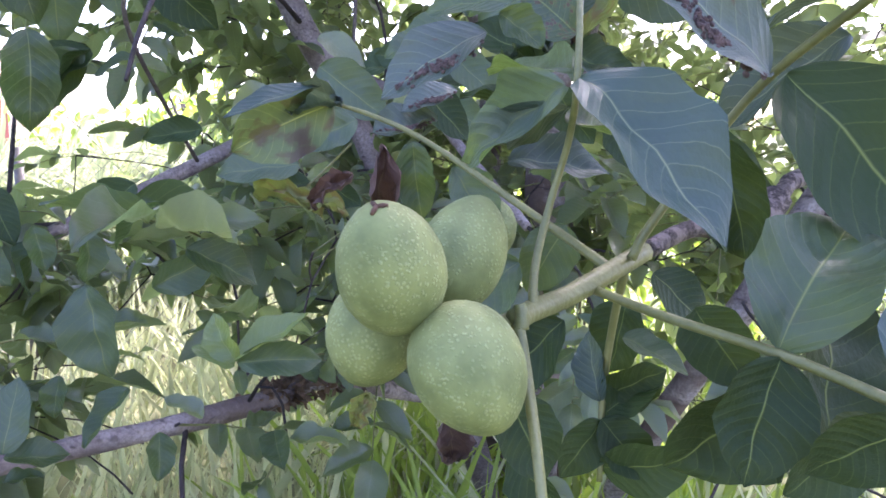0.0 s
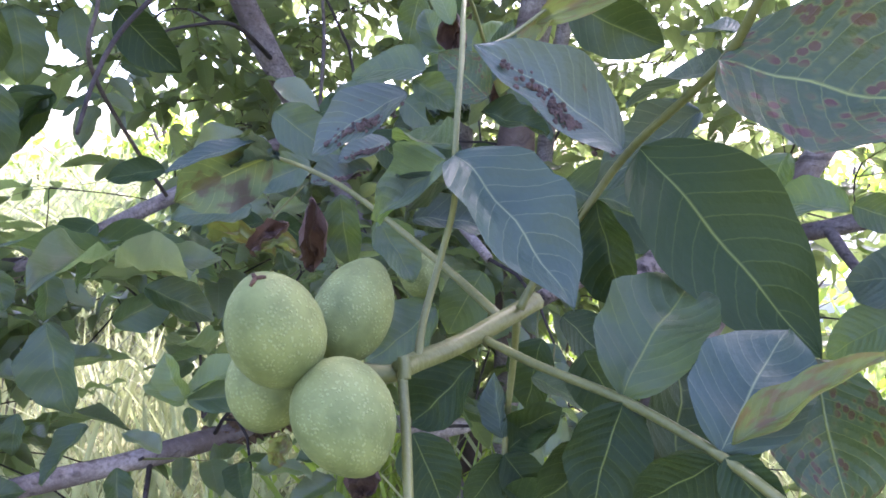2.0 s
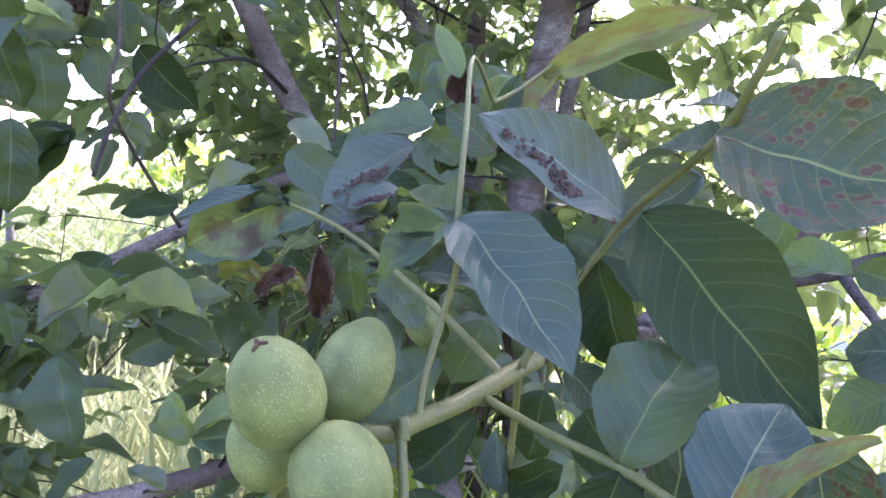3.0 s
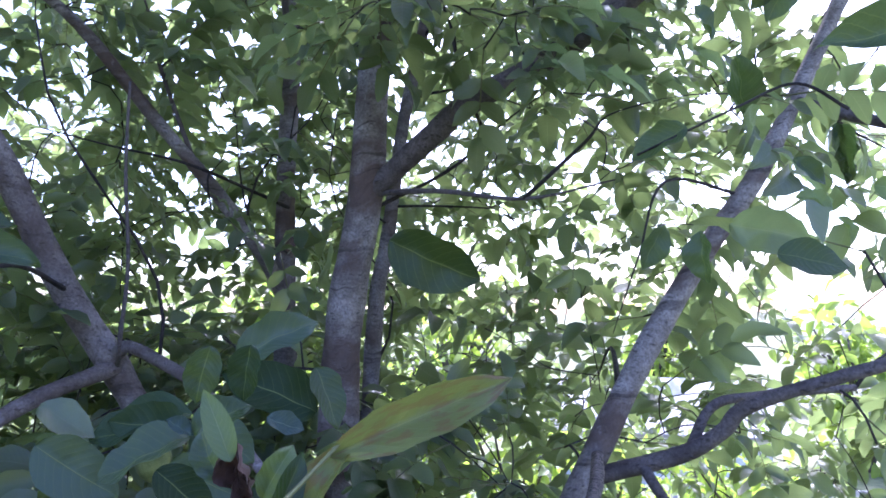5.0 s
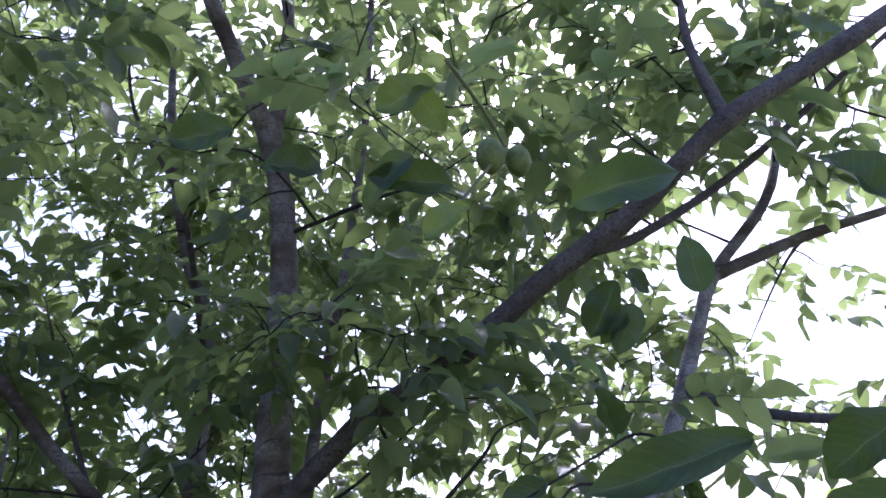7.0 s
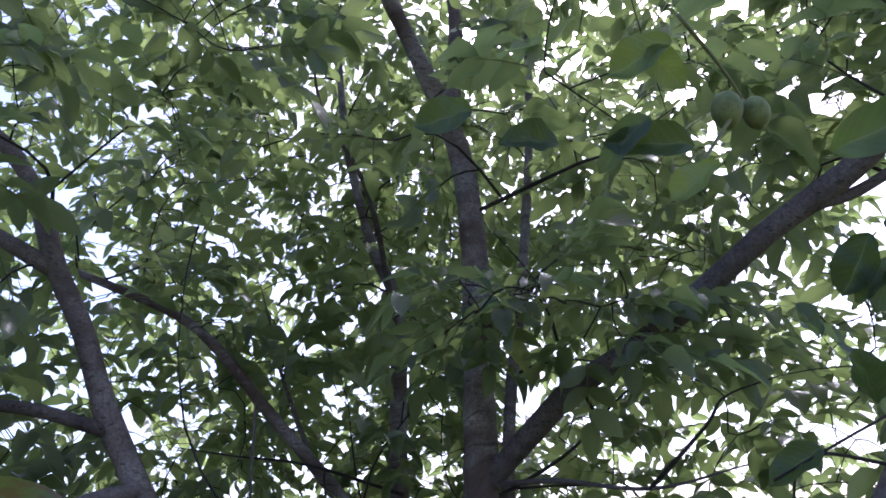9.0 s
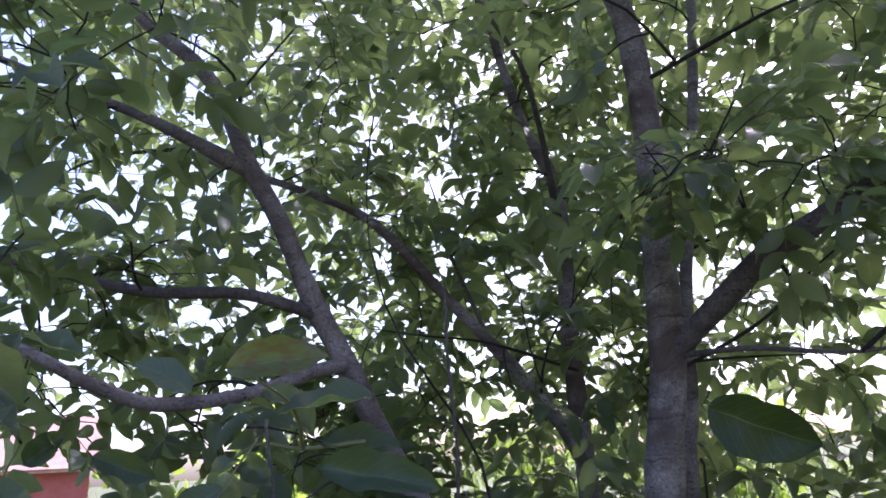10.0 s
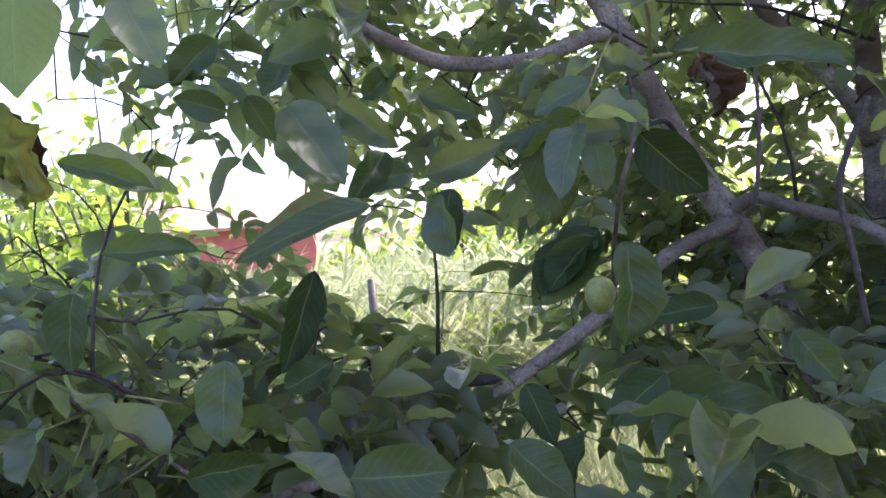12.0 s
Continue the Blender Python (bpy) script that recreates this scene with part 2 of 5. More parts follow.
def nut_material():
    """Green husk with pale raised flecks and faint blotches."""
    m, n, l, b = material("walnut_husk", 0.70)
    tc = n.new("ShaderNodeTexCoord").outputs["Object"]
    big = noise_out(n, l, 75.0, 5.0, tc)
    vor = node(n, "ShaderNodeTexVoronoi", Scale=640.0)
    wob = n.new("ShaderNodeVectorMath")
    wob.operation = "MULTIPLY_ADD"
    l.new(noise_out(n, l, 500.0, 3.0, tc, out="Color"), wob.inputs[0])
    wob.inputs[1].default_value = (0.0016, 0.0016, 0.0016)
    l.new(tc, wob.inputs[2])
    l.new(wob.outputs[0], vor.inputs["Vector"])
    fleck = math_node(n, l, "MULTIPLY", math_node(n, l, "SUBTRACT", 0.42, vor.outputs["Distance"]), 5.0, clamp=True)
    patch = math_node(n, l, "MULTIPLY", math_node(n, l, "SUBTRACT", noise_out(n, l, 60.0, 2.0, tc), 0.36), 6.0, clamp=True)
    fleck = math_node(n, l, "MULTIPLY", fleck, patch)
    col = mixed(n, l, ramp(n, l, big, [(0.3, (0, 0, 0)), (0.7, (1, 1, 1))]), (0.072, 0.094, 0.023), (0.158, 0.184, 0.057))
    col = mixed(n, l, math_node(n, l, "MULTIPLY", fleck, 0.26), col, (0.34, 0.38, 0.18))
    l.new(col, b.inputs["Base Color"])
    bump = node(n, "ShaderNodeBump", Strength=0.55, Distance=0.0007)
    l.new(math_node(n, l, "ADD", fleck, math_node(n, l, "MULTIPLY", big, 2.0)), bump.inputs["Height"])
    l.new(bump.outputs[0], b.inputs["Normal"])
    b.inputs["Subsurface Weight"].default_value = 0.0
    return m


M_NUT = nut_material()
M_NUT_SCAR = plain("nut_scar", (0.030, 0.014, 0.007), (0.075, 0.034, 0.016), 200.0, 0.9)


# ---- mesh tools ----
def mesh_of(name, verts, faces, mat, uv=None, smooth=True):
    me = bpy.data.meshes.new(name)
    me.from_pydata([tuple(v) for v in verts], [], [tuple(f) for f in faces])
    if uv is not None:
        layer = me.uv_layers.new(name="UVMap")
        idx = np.empty(len(me.loops), dtype=np.int32)
        me.loops.foreach_get("vertex_index", idx)
        layer.data.foreach_set("uv", np.asarray(uv, dtype=np.float32)[idx].ravel())
    if smooth:
        me.polygons.foreach_set("use_smooth", np.ones(len(me.polygons), dtype=bool))
    if mat is not None:
        me.materials.append(mat)
    me.update()
    return me


def part(name, me, parent=None, label="", m=None):
    ob = new(name, me)
    if parent is not None:
        ob.parent = parent
    if m is not None:
        ob.matrix_basis = m
    if label:
        ob["label"] = label
    return ob


def spline(points, per=6):
    """Smooth path through points (x, y, z, radius)."""
    p = np.array(points, float)
    p = np.vstack([2 * p[0] - p[1], p, 2 * p[-1] - p[-2]])
    out = []
    for i in range(1, len(p) - 2):
        for k in range(per):
            t = k / per
            a, b, c, d = p[i - 1:i + 3]
            out.append(0.5 * (2 * b + (c - a) * t + (2 * a - 5 * b + 4 * c - d) * t * t + (3 * b - a - 3 * c + d) * t ** 3))
    out.append(p[-2])
    out = np.array(out)
    out[:, 3] = np.maximum(out[:, 3], 0.0006)
    return out


def tube(path, sides=8, rough=0.06, knots=0):
    """Verts and faces of a tapering, slightly uneven limb along rows of x, y, z, radius."""
    path = np.asarray(path, float)
    n = len(path)
    tang = np.gradient(path[:, :3], axis=0)
    tang /= np.linalg.norm(tang, axis=1)[:, None] + 1e-9
    side = np.cross(tang[0], (0.3, 0.9, 0.1))
    verts, faces = [], []
    for i in range(n):
        side = side - tang[i] * side.dot(tang[i])
        side /= np.linalg.norm(side) + 1e-9
        up = np.cross(tang[i], side)
        swell = 1 + rough * noise.noise(Vector(path[i, :3] * 9)) * 2
        for k in range(sides):
            a = 2 * math.pi * k / sides
            d = math.cos(a) * side + math.sin(a) * up
            r = path[i, 3] * swell * (1 + rough * noise.noise(Vector(path[i, :3] * 14 + d * 1.5)))
            verts.append(path[i, :3] + d * r)
    for i in range(n - 1):
        for k in range(sides):
            k2 = (k + 1) % sides
            faces.append((i * sides + k, i * sides + k2, (i + 1) * sides + k2, (i + 1) * sides + k))
    faces.append(tuple(range(sides))[::-1])
    faces.append(tuple(range((n - 1) * sides, n * sides)))
    return verts, faces


def joined(pieces):
    """One verts, faces pair out of several."""
    V, F, base = [], [], 0
    for v, f in pieces:
        V.extend(v)
        F.extend(tuple(i + base for i in q) for q in f)
        base += len(v)
    return V, F


def blade(nu=4, nw=2, fold=0.18, droop=0.12, wave=0.0, seed=0, curl=0.0, blunt=0.95):
    """A unit leaflet along +x, y across, z up its upper face. Returns verts, faces, uv."""
    rnd = random.Random(seed)
    ph = [rnd.uniform(0, 6.28) for _ in range(4)]
    V, UV, F = [], [], []
    for i in range(nu + 1):
        u = (1 - math.cos(math.pi * i / nu)) / 2 if nu > 4 else i / nu
        q = u ** blunt
        w = 1.26 * q ** 0.62 * (1 - q) ** 0.72 * (1 - 0.30 * max(0.0, (q - 0.84) / 0.16)) if 0 < u < 1 else 0.012
        w *= 1 + wave * (0.05 * math.sin(23 * u + ph[3]) + 0.04 * math.sin(11 * u + ph[1]))
        for j in range(2 * nw + 1):
            s = (j - nw) / nw
            x, y = u, w * s
            z = fold * (0.7 * abs(y) + 1.2 * y * y) - droop * u * u + wave * 0.06 * math.sin(9 * u + ph[0] + 2 * s) * abs(s) + wave * 0.03 * math.sin(17 * u + ph[1] - s)
            z += 0.35 * wave * y * (u - 0.4) * math.sin(ph[1]) + 0.05 * wave * math.sin(4 * u + ph[0])
            y += wave * 0.04 * math.sin(4 * u + ph[2])
            if curl:
                roll = s * (1.3 + 0.5 * math.sin(6 * u + ph[0]))
                y, z = w * math.sin(roll) * 0.75, w * (1 - math.cos(roll)) * 0.9 + 0.05 * math.sin(7 * u + ph[3])
                bend = curl * 1.1 * u
                x, z = math.sin(bend) / (curl * 1.1) + z * math.sin(bend) * 0.5, z * math.cos(bend) - (1 - math.cos(bend)) / (curl * 1.1)
                shift = noise.noise_vector(Vector((u * 8 + ph[1], s * 3.0, ph[2])))
                x, y, z = x + 0.07 * shift.x, y + 0.20 * shift.y, z + 0.22 * shift.z
            V.append((x, y, z))
            UV.append((u, 0.5 + 0.5 * s))
    row = 2 * nw + 1
    for i in range(nu):
        for j in range(2 * nw):
            F.append((i * row + j, i * row + j + 1, (i + 1) * row + j + 1, (i + 1) * row + j))
    return np.array(V), F, np.array(UV)


def turn_to(x, z):
    """Rotation columns: x along the leaf, z its upper side."""
    x = x / (np.linalg.norm(x) + 1e-9)
    z = z - x * x.dot(z)
    z = z / (np.linalg.norm(z) + 1e-9)
    return np.column_stack([x, np.cross(z, x), z])


def leaf_cloud(name, leaves, mat, nu=4, nw=1, parent=None, wave=0.6):
    """One mesh of many leaflets; leaves: rows of (base, direction, up, length, width)."""
    shapes = [blade(nu, nw, 0.15 + 0.1 * (k % 3), 0.05 + 0.07 * k, wave, k) for k in range(5)]
    VV, FF, UU, base = [], [], [], 0
    for i, (b, d, up, ln, wd) in enumerate(leaves):
        V, F, UV = shapes[i % 5]
        R = turn_to(d, up)
        if wd < 0.3 * ln:
            # a narrow blade keeps its twist within its width and arches over
            Q = V * (ln, wd, 1.6 * wd)
            Q[:, 2] -= 0.16 * ln * V[:, 0] ** 2 * (1 + i % 4)
        else:
            Q = V * (ln, wd, ln)
        VV.append(b + Q @ R.T)
        FF.append(np.array(F) + base)
        UU.append(UV)
        base += len(V)
    V, F, UV = np.vstack(VV), np.vstack(FF), np.vstack(UU)
    ob = part(name, mesh_of(name, V, F.tolist(), mat, UV), parent)
    ob["kind"] = "stuff"
    return ob


# ---- ground and distance ----
def ground_height(x, y):
    away = math.hypot(x, y - 1.5)
    fall = max(0.0, x * 0.55 + y * 0.75 - 3.0)
    low = -0.28 * fall * math.exp(-fall / 30.0) - 0.05 * max(0.0, min(away, 40.0) - 4.0)
    return low + 0.03 * noise.noise(Vector((x * 0.7, y * 0.7, 0)))


def build_ground():
    V, F = [], []
    rings = [0, 0.6, 1.2, 1.8, 2.5, 3.2, 4, 5, 6.5, 8, 10, 13, 17, 22, 30, 45, 70, 120, 250, 700, 2500]
    sides = 48
    for r in rings:
        for k in range(sides):
            a = 2 * math.pi * k / sides
            x, y = r * math.cos(a), 1.5 + r * math.sin(a)
            V.append((x, y, ground_height(x, y) if r < 60 else -2.4))
    for i in range(len(rings) - 1):
        for k in range(sides):
            F.append((i * sides + k, (i + 1) * sides + k, (i + 1) * sides + (k + 1) % sides, i * sides + (k + 1) % sides))
    ob = new("ground", mesh_of("ground", V, F, M_SOIL))
    tagged(ob, "rough meadow soil with pale dry patches", "ground", kind="structure")


build_ground()

# ---- the tree ----
tree = new("walnut_tree")
tagged(tree, "young many-stemmed walnut tree with grey bark, green nuts and spotted leaves", "tree")
tree.location = (0, 0, 0)

GROWN = {}


def bough(name, rows, r0, r1, mat=M_BARK, sides=10, per=6, label="", rough=0.06):
    """A stem or branch through places (x, y, z), tapering from r0 to r1."""
    n = len(rows)
    pts = [(*p, r0 + (r1 - r0) * i / (n - 1)) for i, p in enumerate(rows)]
    path = spline(pts, per)
    V, F = tube(path, sides, rough)
    ob = part(name, mesh_of(name, V, F, mat), tree, label)
    GROWN.setdefault(name, []).append(path)
    return path


# stems, rising from one stool
bough("stem", [(0.10, 1.95, -0.08), (0.09, 1.90, 0.6), (0.075, 1.82, 1.25), (0.09, 1.80, 1.58), (0.14, 1.76, 1.88), (0.16, 1.74, 2.16), (0.18, 1.72, 2.48), (0.17, 1.68, 2.79), (0.12, 1.62, 3.0)], 0.060, 0.033, label="main stem with grey bark and dark rings", sides=14)
bough("branch", [(0.13, 1.63, 2.96), (0.02, 1.50, 3.19), (-0.08, 1.40, 3.39), (-0.3, 1.3, 3.8), (-0.5, 1.3, 4.3)], 0.030, 0.012)
bough("stem", [(0.14, 1.65, 2.93), (0.19, 1.68, 3.36), (0.19, 1.75, 3.74), (0.22, 1.8, 4.3), (0.2, 1.9, 5.2)], 0.030, 0.008)
bough("stem", [(0.16, 2.1, -0.08), (0.15, 2.08, 0.9), (0.185, 2.05, 1.59), (0.22, 2.05, 1.80), (0.28, 2.1, 2.2), (0.37, 2.1, 2.63), (0.5, 2.2, 3.4), (0.6, 2.3, 4.4)], 0.030, 0.014, label="thinner stem behind the main one")
bough("branch", [(0.15, 1.75, 1.90), (0.31, 1.66, 2.04), (0.39, 1.58, 2.10), (0.58, 1.45, 2.19), (0.76, 1.25, 2.31), (0.90, 1.10, 2.38), (1.01, 1.0, 2.47), (1.12, 0.92, 2.55), (1.41, 0.85, 2.71), (1.9, 0.75, 3.0)], 0.030, 0.022, M_TWIG, label="thick side branch forking off the main stem")
bough("branch", [(0.84, 1.16, 2.335), (0.95, 1.13, 2.36), (1.23, 1.10, 2.52), (1.58, 1.05, 2.78), (2.0, 1.0, 3.1)], 0.014, 0.006, M_TWIG)
bough("branch", [(1.10, 0.94, 2.53), (1.08, 0.95, 2.75), (1.15, 1.0, 3.0)], 0.016, 0.008, M_TWIG)
bough("stem", [(-0.02, 2.25, -0.08), (-0.08, 2.3, 0.8), (-0.10, 2.35, 1.62), (-0.10, 2.33, 2.09), (-0.085, 2.35, 2.45), (-0.10, 2.38, 2.70), (-0.19, 2.4, 2.96), (-0.3, 2.5, 3.6), (-0.35, 2.6, 4.5)], 0.044, 0.014)
bough("branch", [(-0.11, 2.33, 1.66), (-0.17, 2.25, 1.79), (-0.33, 2.15, 2.01), (-0.47, 2.08, 2.18), (-0.70, 2.0, 2.46), (-0.95, 1.95, 2.6), (-1.4, 1.9, 2.8)], 0.026, 0.012)
bough("stem", [(0.02, 2.0, -0.08), (-0.15, 1.9, 0.6), (-0.35, 1.80, 1.22), (-0.455, 1.76, 1.46), (-0.56, 1.70, 1.66), (-0.67, 1.60, 1.95), (-0.73, 1.55, 2.09), (-0.80, 1.50, 2.30), (-0.88, 1.47, 2.47), (-0.95, 1.45, 2.66), (-1.04, 1.43, 2.80), (-1.19, 1.40, 2.95), (-1.29, 1.38, 3.15), (-1.5, 1.4, 3.7)], 0.040, 0.016, M_BARK_SMOOTH, label="leaning stem with smooth grey bark")
bough("branch", [(-0.875, 1.475, 2.45), (-1.08, 1.42, 2.58), (-1.21, 1.38, 2.65), (-1.6, 1.3, 2.85)], 0.022, 0.010, M_BARK_SMOOTH)
bough("branch", [(-0.72, 1.555, 2.06), (-0.86, 1.42, 2.10), (-1.05, 1.30, 2.10), (-1.36, 1.25, 2.19), (-1.9, 1.15, 2.3)], 0.018, 0.009, M_TWIG)
bough("branch", [(-0.66, 1.61, 1.93), (-0.70, 1.5, 1.91), (-0.79, 1.35, 1.85), (-0.89, 1.15, 1.82), (-0.97, 1.05, 1.86), (-1.05, 0.96, 1.92), (-1.3, 0.8, 2.05)], 0.019, 0.009, M_BARK_SMOOTH)
bough("branch", [(-0.45, 1.74, 1.47), (-0.58, 1.60, 1.41), (-0.66, 1.40, 1.33), (-0.76, 1.2, 1.25), (-0.9, 1.0, 1.16), (-1.1, 0.75, 1.1)], 0.019, 0.012, M_BARK_SMOOTH)
bough("branch", [(-0.74, 1.3, 1.26), (-0.85, 1.25, 1.20), (-1.05, 1.2, 1.18), (-1.31, 1.1, 1.15), (-1.7, 1.0, 1.1)], 0.013, 0.007, M_TWIG)
bough("branch", [(-0.45, 1.74, 1.50), (-0.40, 1.66, 1.52), (-0.32, 1.6, 1.49), (-0.20, 1.45, 1.44), (-0.11, 1.35, 1.35), (0.02, 1.2, 1.22)], 0.017, 0.009, M_BARK_SMOOTH)
bough("twig", [(-0.42, 1.65, 1.48), (-0.395, 1.57, 1.53), (-0.38, 1.56, 1.7), (-0.385, 1.54, 1.90), (-0.38, 1.53, 2.1)], 0.0055, 0.003, M_TWIG)
bough("stem", [(0.16, 1.95, -0.08), (0.32, 1.6, 0.6), (0.48, 1.40, 1.05), (0.60, 1.38, 1.29), (0.72, 1.38, 1.50), (0.88, 1.38, 1.73), (1.02, 1.38, 1.91), (1.22, 1.41, 2.23), (1.36, 1.45, 2.42), (1.7, 1.5, 2.75), (2.0, 1.6, 3.3)], 0.034, 0.014, label="leaning stem with grey bark")
bough("branch", [(1.36, 1.45, 2.41), (1.66, 1.40, 2.51), (1.92, 1.35, 2.57), (2.4, 1.3, 2.7)], 0.020, 0.010)
bough("branch", [(0.59, 1.38, 1.245), (0.75, 1.30, 1.30), (0.81, 1.25, 1.35), (0.85, 1.2, 1.41), (1.05, 1.05, 1.5)], 0.019, 0.012, M_TWIG)
bough("branch", [(0.765, 1.30, 1.30), (0.82, 1.30, 1.39), (0.92, 1.3, 1.41), (1.15, 1.3, 1.42)], 0.012, 0.008, M_TWIG)
bough("branch", [(0.68, 1.34, 1.28), (0.69, 1.25, 1.22), (0.74, 1.2, 1.15), (0.85, 1.1, 1.05)], 0.012, 0.007, M_TWIG)
bough("branch", [(1.12, 1.39, 2.07), (1.23, 1.2, 1.96), (1.35, 1.05, 1.92), (1.6, 0.9, 1.9)], 0.014, 0.008, M_TWIG)


bough("branch", [(0.605, 1.38, 1.29), (0.47, 1.05, 1.315), (0.32, 0.72, 1.35), (0.22, 0.52, 1.362), (0.170, 0.440, 1.359)], 0.013, 0.0062, M_BARK_FLAKY)
LOW = bough("branch", [(0.09, 1.87, 0.7), (-0.08, 1.55, 0.74), (-0.348, 1.25, 0.892), (-0.441, 1.12, 0.897), (-0.534, 0.98, 0.91), (-0.635, 0.84, 0.926), (-0.728, 0.7, 0.945)], 0.022, 0.015, M_BARK_SMOOTH, label="low side branch", rough=0.1)
# thinner dark branches crossing the crown
for rows, r0 in (
    ([(0.14, 1.76, 1.90), (0.31, 1.64, 1.89), (0.48, 1.45, 1.84), (0.64, 1.32, 1.86)], 0.0085),
    ([(0.15, 1.79, 1.86), (0.35, 1.67, 1.95), (0.47, 1.58, 2.05), (0.56, 1.50, 2.11)], 0.0060),
    ([(0.48, 1.45, 1.84), (0.58, 1.33, 1.94), (0.62, 1.30, 1.99), (0.71, 1.24, 2.01)], 0.0050),
    ([(0.98, 1.38, 1.84), (0.78, 1.37, 1.87), (0.69, 1.33, 1.70), (0.64, 1.36, 1.54)], 0.0045),
    ([(-0.09, 2.31, 1.95), (-0.34, 2.01, 2.02), (-0.52, 1.88, 2.04), (-0.66, 1.79, 2.06)], 0.0065),
    ([(-0.36, 2.14, 2.05), (-0.46, 2.10, 2.34), (-0.47, 1.97, 2.47), (-0.49, 1.92, 2.57)], 0.0085),
    ([(0.18, 1.71, 2.66), (0.43, 1.45, 2.64), (0.52, 1.37, 2.63), (0.63, 1.25, 2.65)], 0.0070),
    ([(-0.09, 2.35, 2.50), (-0.14, 1.95, 2.88), (-0.27, 1.75, 3.11), (-0.28, 1.62, 3.30)], 0.0130),
    ([(-0.55, 1.70, 1.65), (-0.55, 1.45, 1.69), (-0.58, 1.29, 1.66), (-0.61, 1.17, 1.62)], 0.0070),
):
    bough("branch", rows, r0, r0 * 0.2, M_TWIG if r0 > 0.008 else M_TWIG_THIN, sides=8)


def scaly_growth(path, number, seed):
    """Crumpled brown scales crowding round a branch."""
    rnd = random.Random(seed)
    scales = []
    for _ in range(number):
        i = rnd.randrange(len(path) - 1)
        p = path[i, :3] + (path[i + 1, :3] - path[i, :3]) * rnd.random()
        d = np.array([rnd.gauss(0, 1), rnd.gauss(0, 1), rnd.gauss(0.3, 1)])
        d /= np.linalg.norm(d)
        ln = rnd.uniform(0.012, 0.034)
        scales.append((p + d * path[i, 3] * 0.8, d, np.array([rnd.gauss(0, 1) for _ in range(3)]), ln, ln * rnd.uniform(0.5, 0.8)))
    ob = leaf_cloud("bark_scale", scales, M_SCALE, 5, 2, tree, 2.2)
    ob["label"] = "crumpled brown scales round the branch"


low_path = LOW
scaly_growth(low_path[11:20], 300, 5)
bough("twig", [(-0.645, 1.29, 1.325), (-0.60, 1.1, 1.42), (-0.53, 0.87, 1.53), (-0.50, 0.85, 1.62), (-0.51, 0.84, 1.75)], 0.004, 0.0022, M_TWIG)


# ---- shoots with single leaves and nuts ----
def blade_mesh(k, mat, curl):
    key = ("leaf", k, mat.name, curl)
    if key not in BLADES:
        if curl:
            V, F, UV = blade(20, 6, 0.3, 0.05, 0.8, k, curl=1.0)
        else:
            V, F, UV = blade(20, 5, 0.16 + 0.08 * (k % 3), 0.04 + 0.05 * (k % 4), 0.42 + 0.22 * (k % 3), k, blunt=0.88 + 0.08 * (k % 3))
        BLADES[key] = mesh_of("leaf", V, F, mat, UV)
    return BLADES[key]


BLADES = {}
leaf_rng = random.Random(3)


def leaf(parent, base, tip, width, up, mat, curl=False):
    """One leaflet from its base to its tip."""
    b, d = np.array(base), np.array(tip) - np.array(base)
    ln = float(np.linalg.norm(d))
    R = turn_to(d, np.array(up))
    k = leaf_rng.randrange(6)
    width = min(width, (0.72 if parent is near_shoot else 0.60) * ln)
    if mat is M_LEAF_GALL and not curl:
        galls(parent, base, tip, width, up, k)
    m = Matrix.Translation(base) @ Matrix(R.tolist()).to_4x4() @ Matrix.Diagonal((ln, width, min(ln, 2.2 * width), 1))
    return part("leaf", blade_mesh(k, mat, curl), parent, LEAF_LABELS.get(mat.name, ""), m)


def galls(parent, base, tip, width, up, seed):
    """Brown crusty blisters along one half of a leaf."""
    rnd = random.Random(seed)
    b, d = np.array(base), np.array(tip) - np.array(base)
    ln = float(np.linalg.norm(d))
    R = turn_to(d, np.array(up))
    pieces = []
    for _ in range(190):
        u = min(0.9, max(0.08, rnd.gauss(0.42, 0.17)))
        v = (rnd.gauss(0.20, 0.07) + 0.10 * math.sin(7 * u + seed)) * width
        c = b + d * u + R[:, 1] * v + R[:, 2] * (0.001 + 0.25 * abs(v))
        r = rnd.uniform(0.0004, 0.0016)
        rise = R[:, 2] * r * rnd.uniform(0.3, 0.9)
        rows = [(*(c - rise * 0.4), r * 0.7), (*c, r), (*(c + rise * 0.6), r * 0.8), (*(c + rise), r * 0.25)]
        pieces.append(tube(rows, 7, 0.25))
    V, F = joined(pieces)
    part("gall", mesh_of("gall", V, F, M_GALL), parent, "crust of brown leaf galls")["kind"] = "stuff"


LEAF_LABELS = {"yellowing_leaf": "yellowing leaf with brown spots", "withered_leaf": "withered brown curled leaf", "scorched_leaf": "green leaf with dark brown scorch patches", "galled_leaf": "leaf blistered with brown galls", "spotted_leaf": "green leaf with reddish-brown spots"}


def stalk(parent, rows, r0, r1, mat, name="stalk"):
    n = len(rows)
    path = spline([(*p, r0 + (r1 - r0) * i / (n - 1)) for i, p in enumerate(rows)], 6)
    V, F = tube(path, 8, 0.05)
    return part(name, mesh_of(name, V, F, mat), parent)


def shoot(rows, r0, r1, mat):
    FEET.append(rows[0])
    return stalk(tree, rows, r0, r1, mat, "shoot")


FEET = []


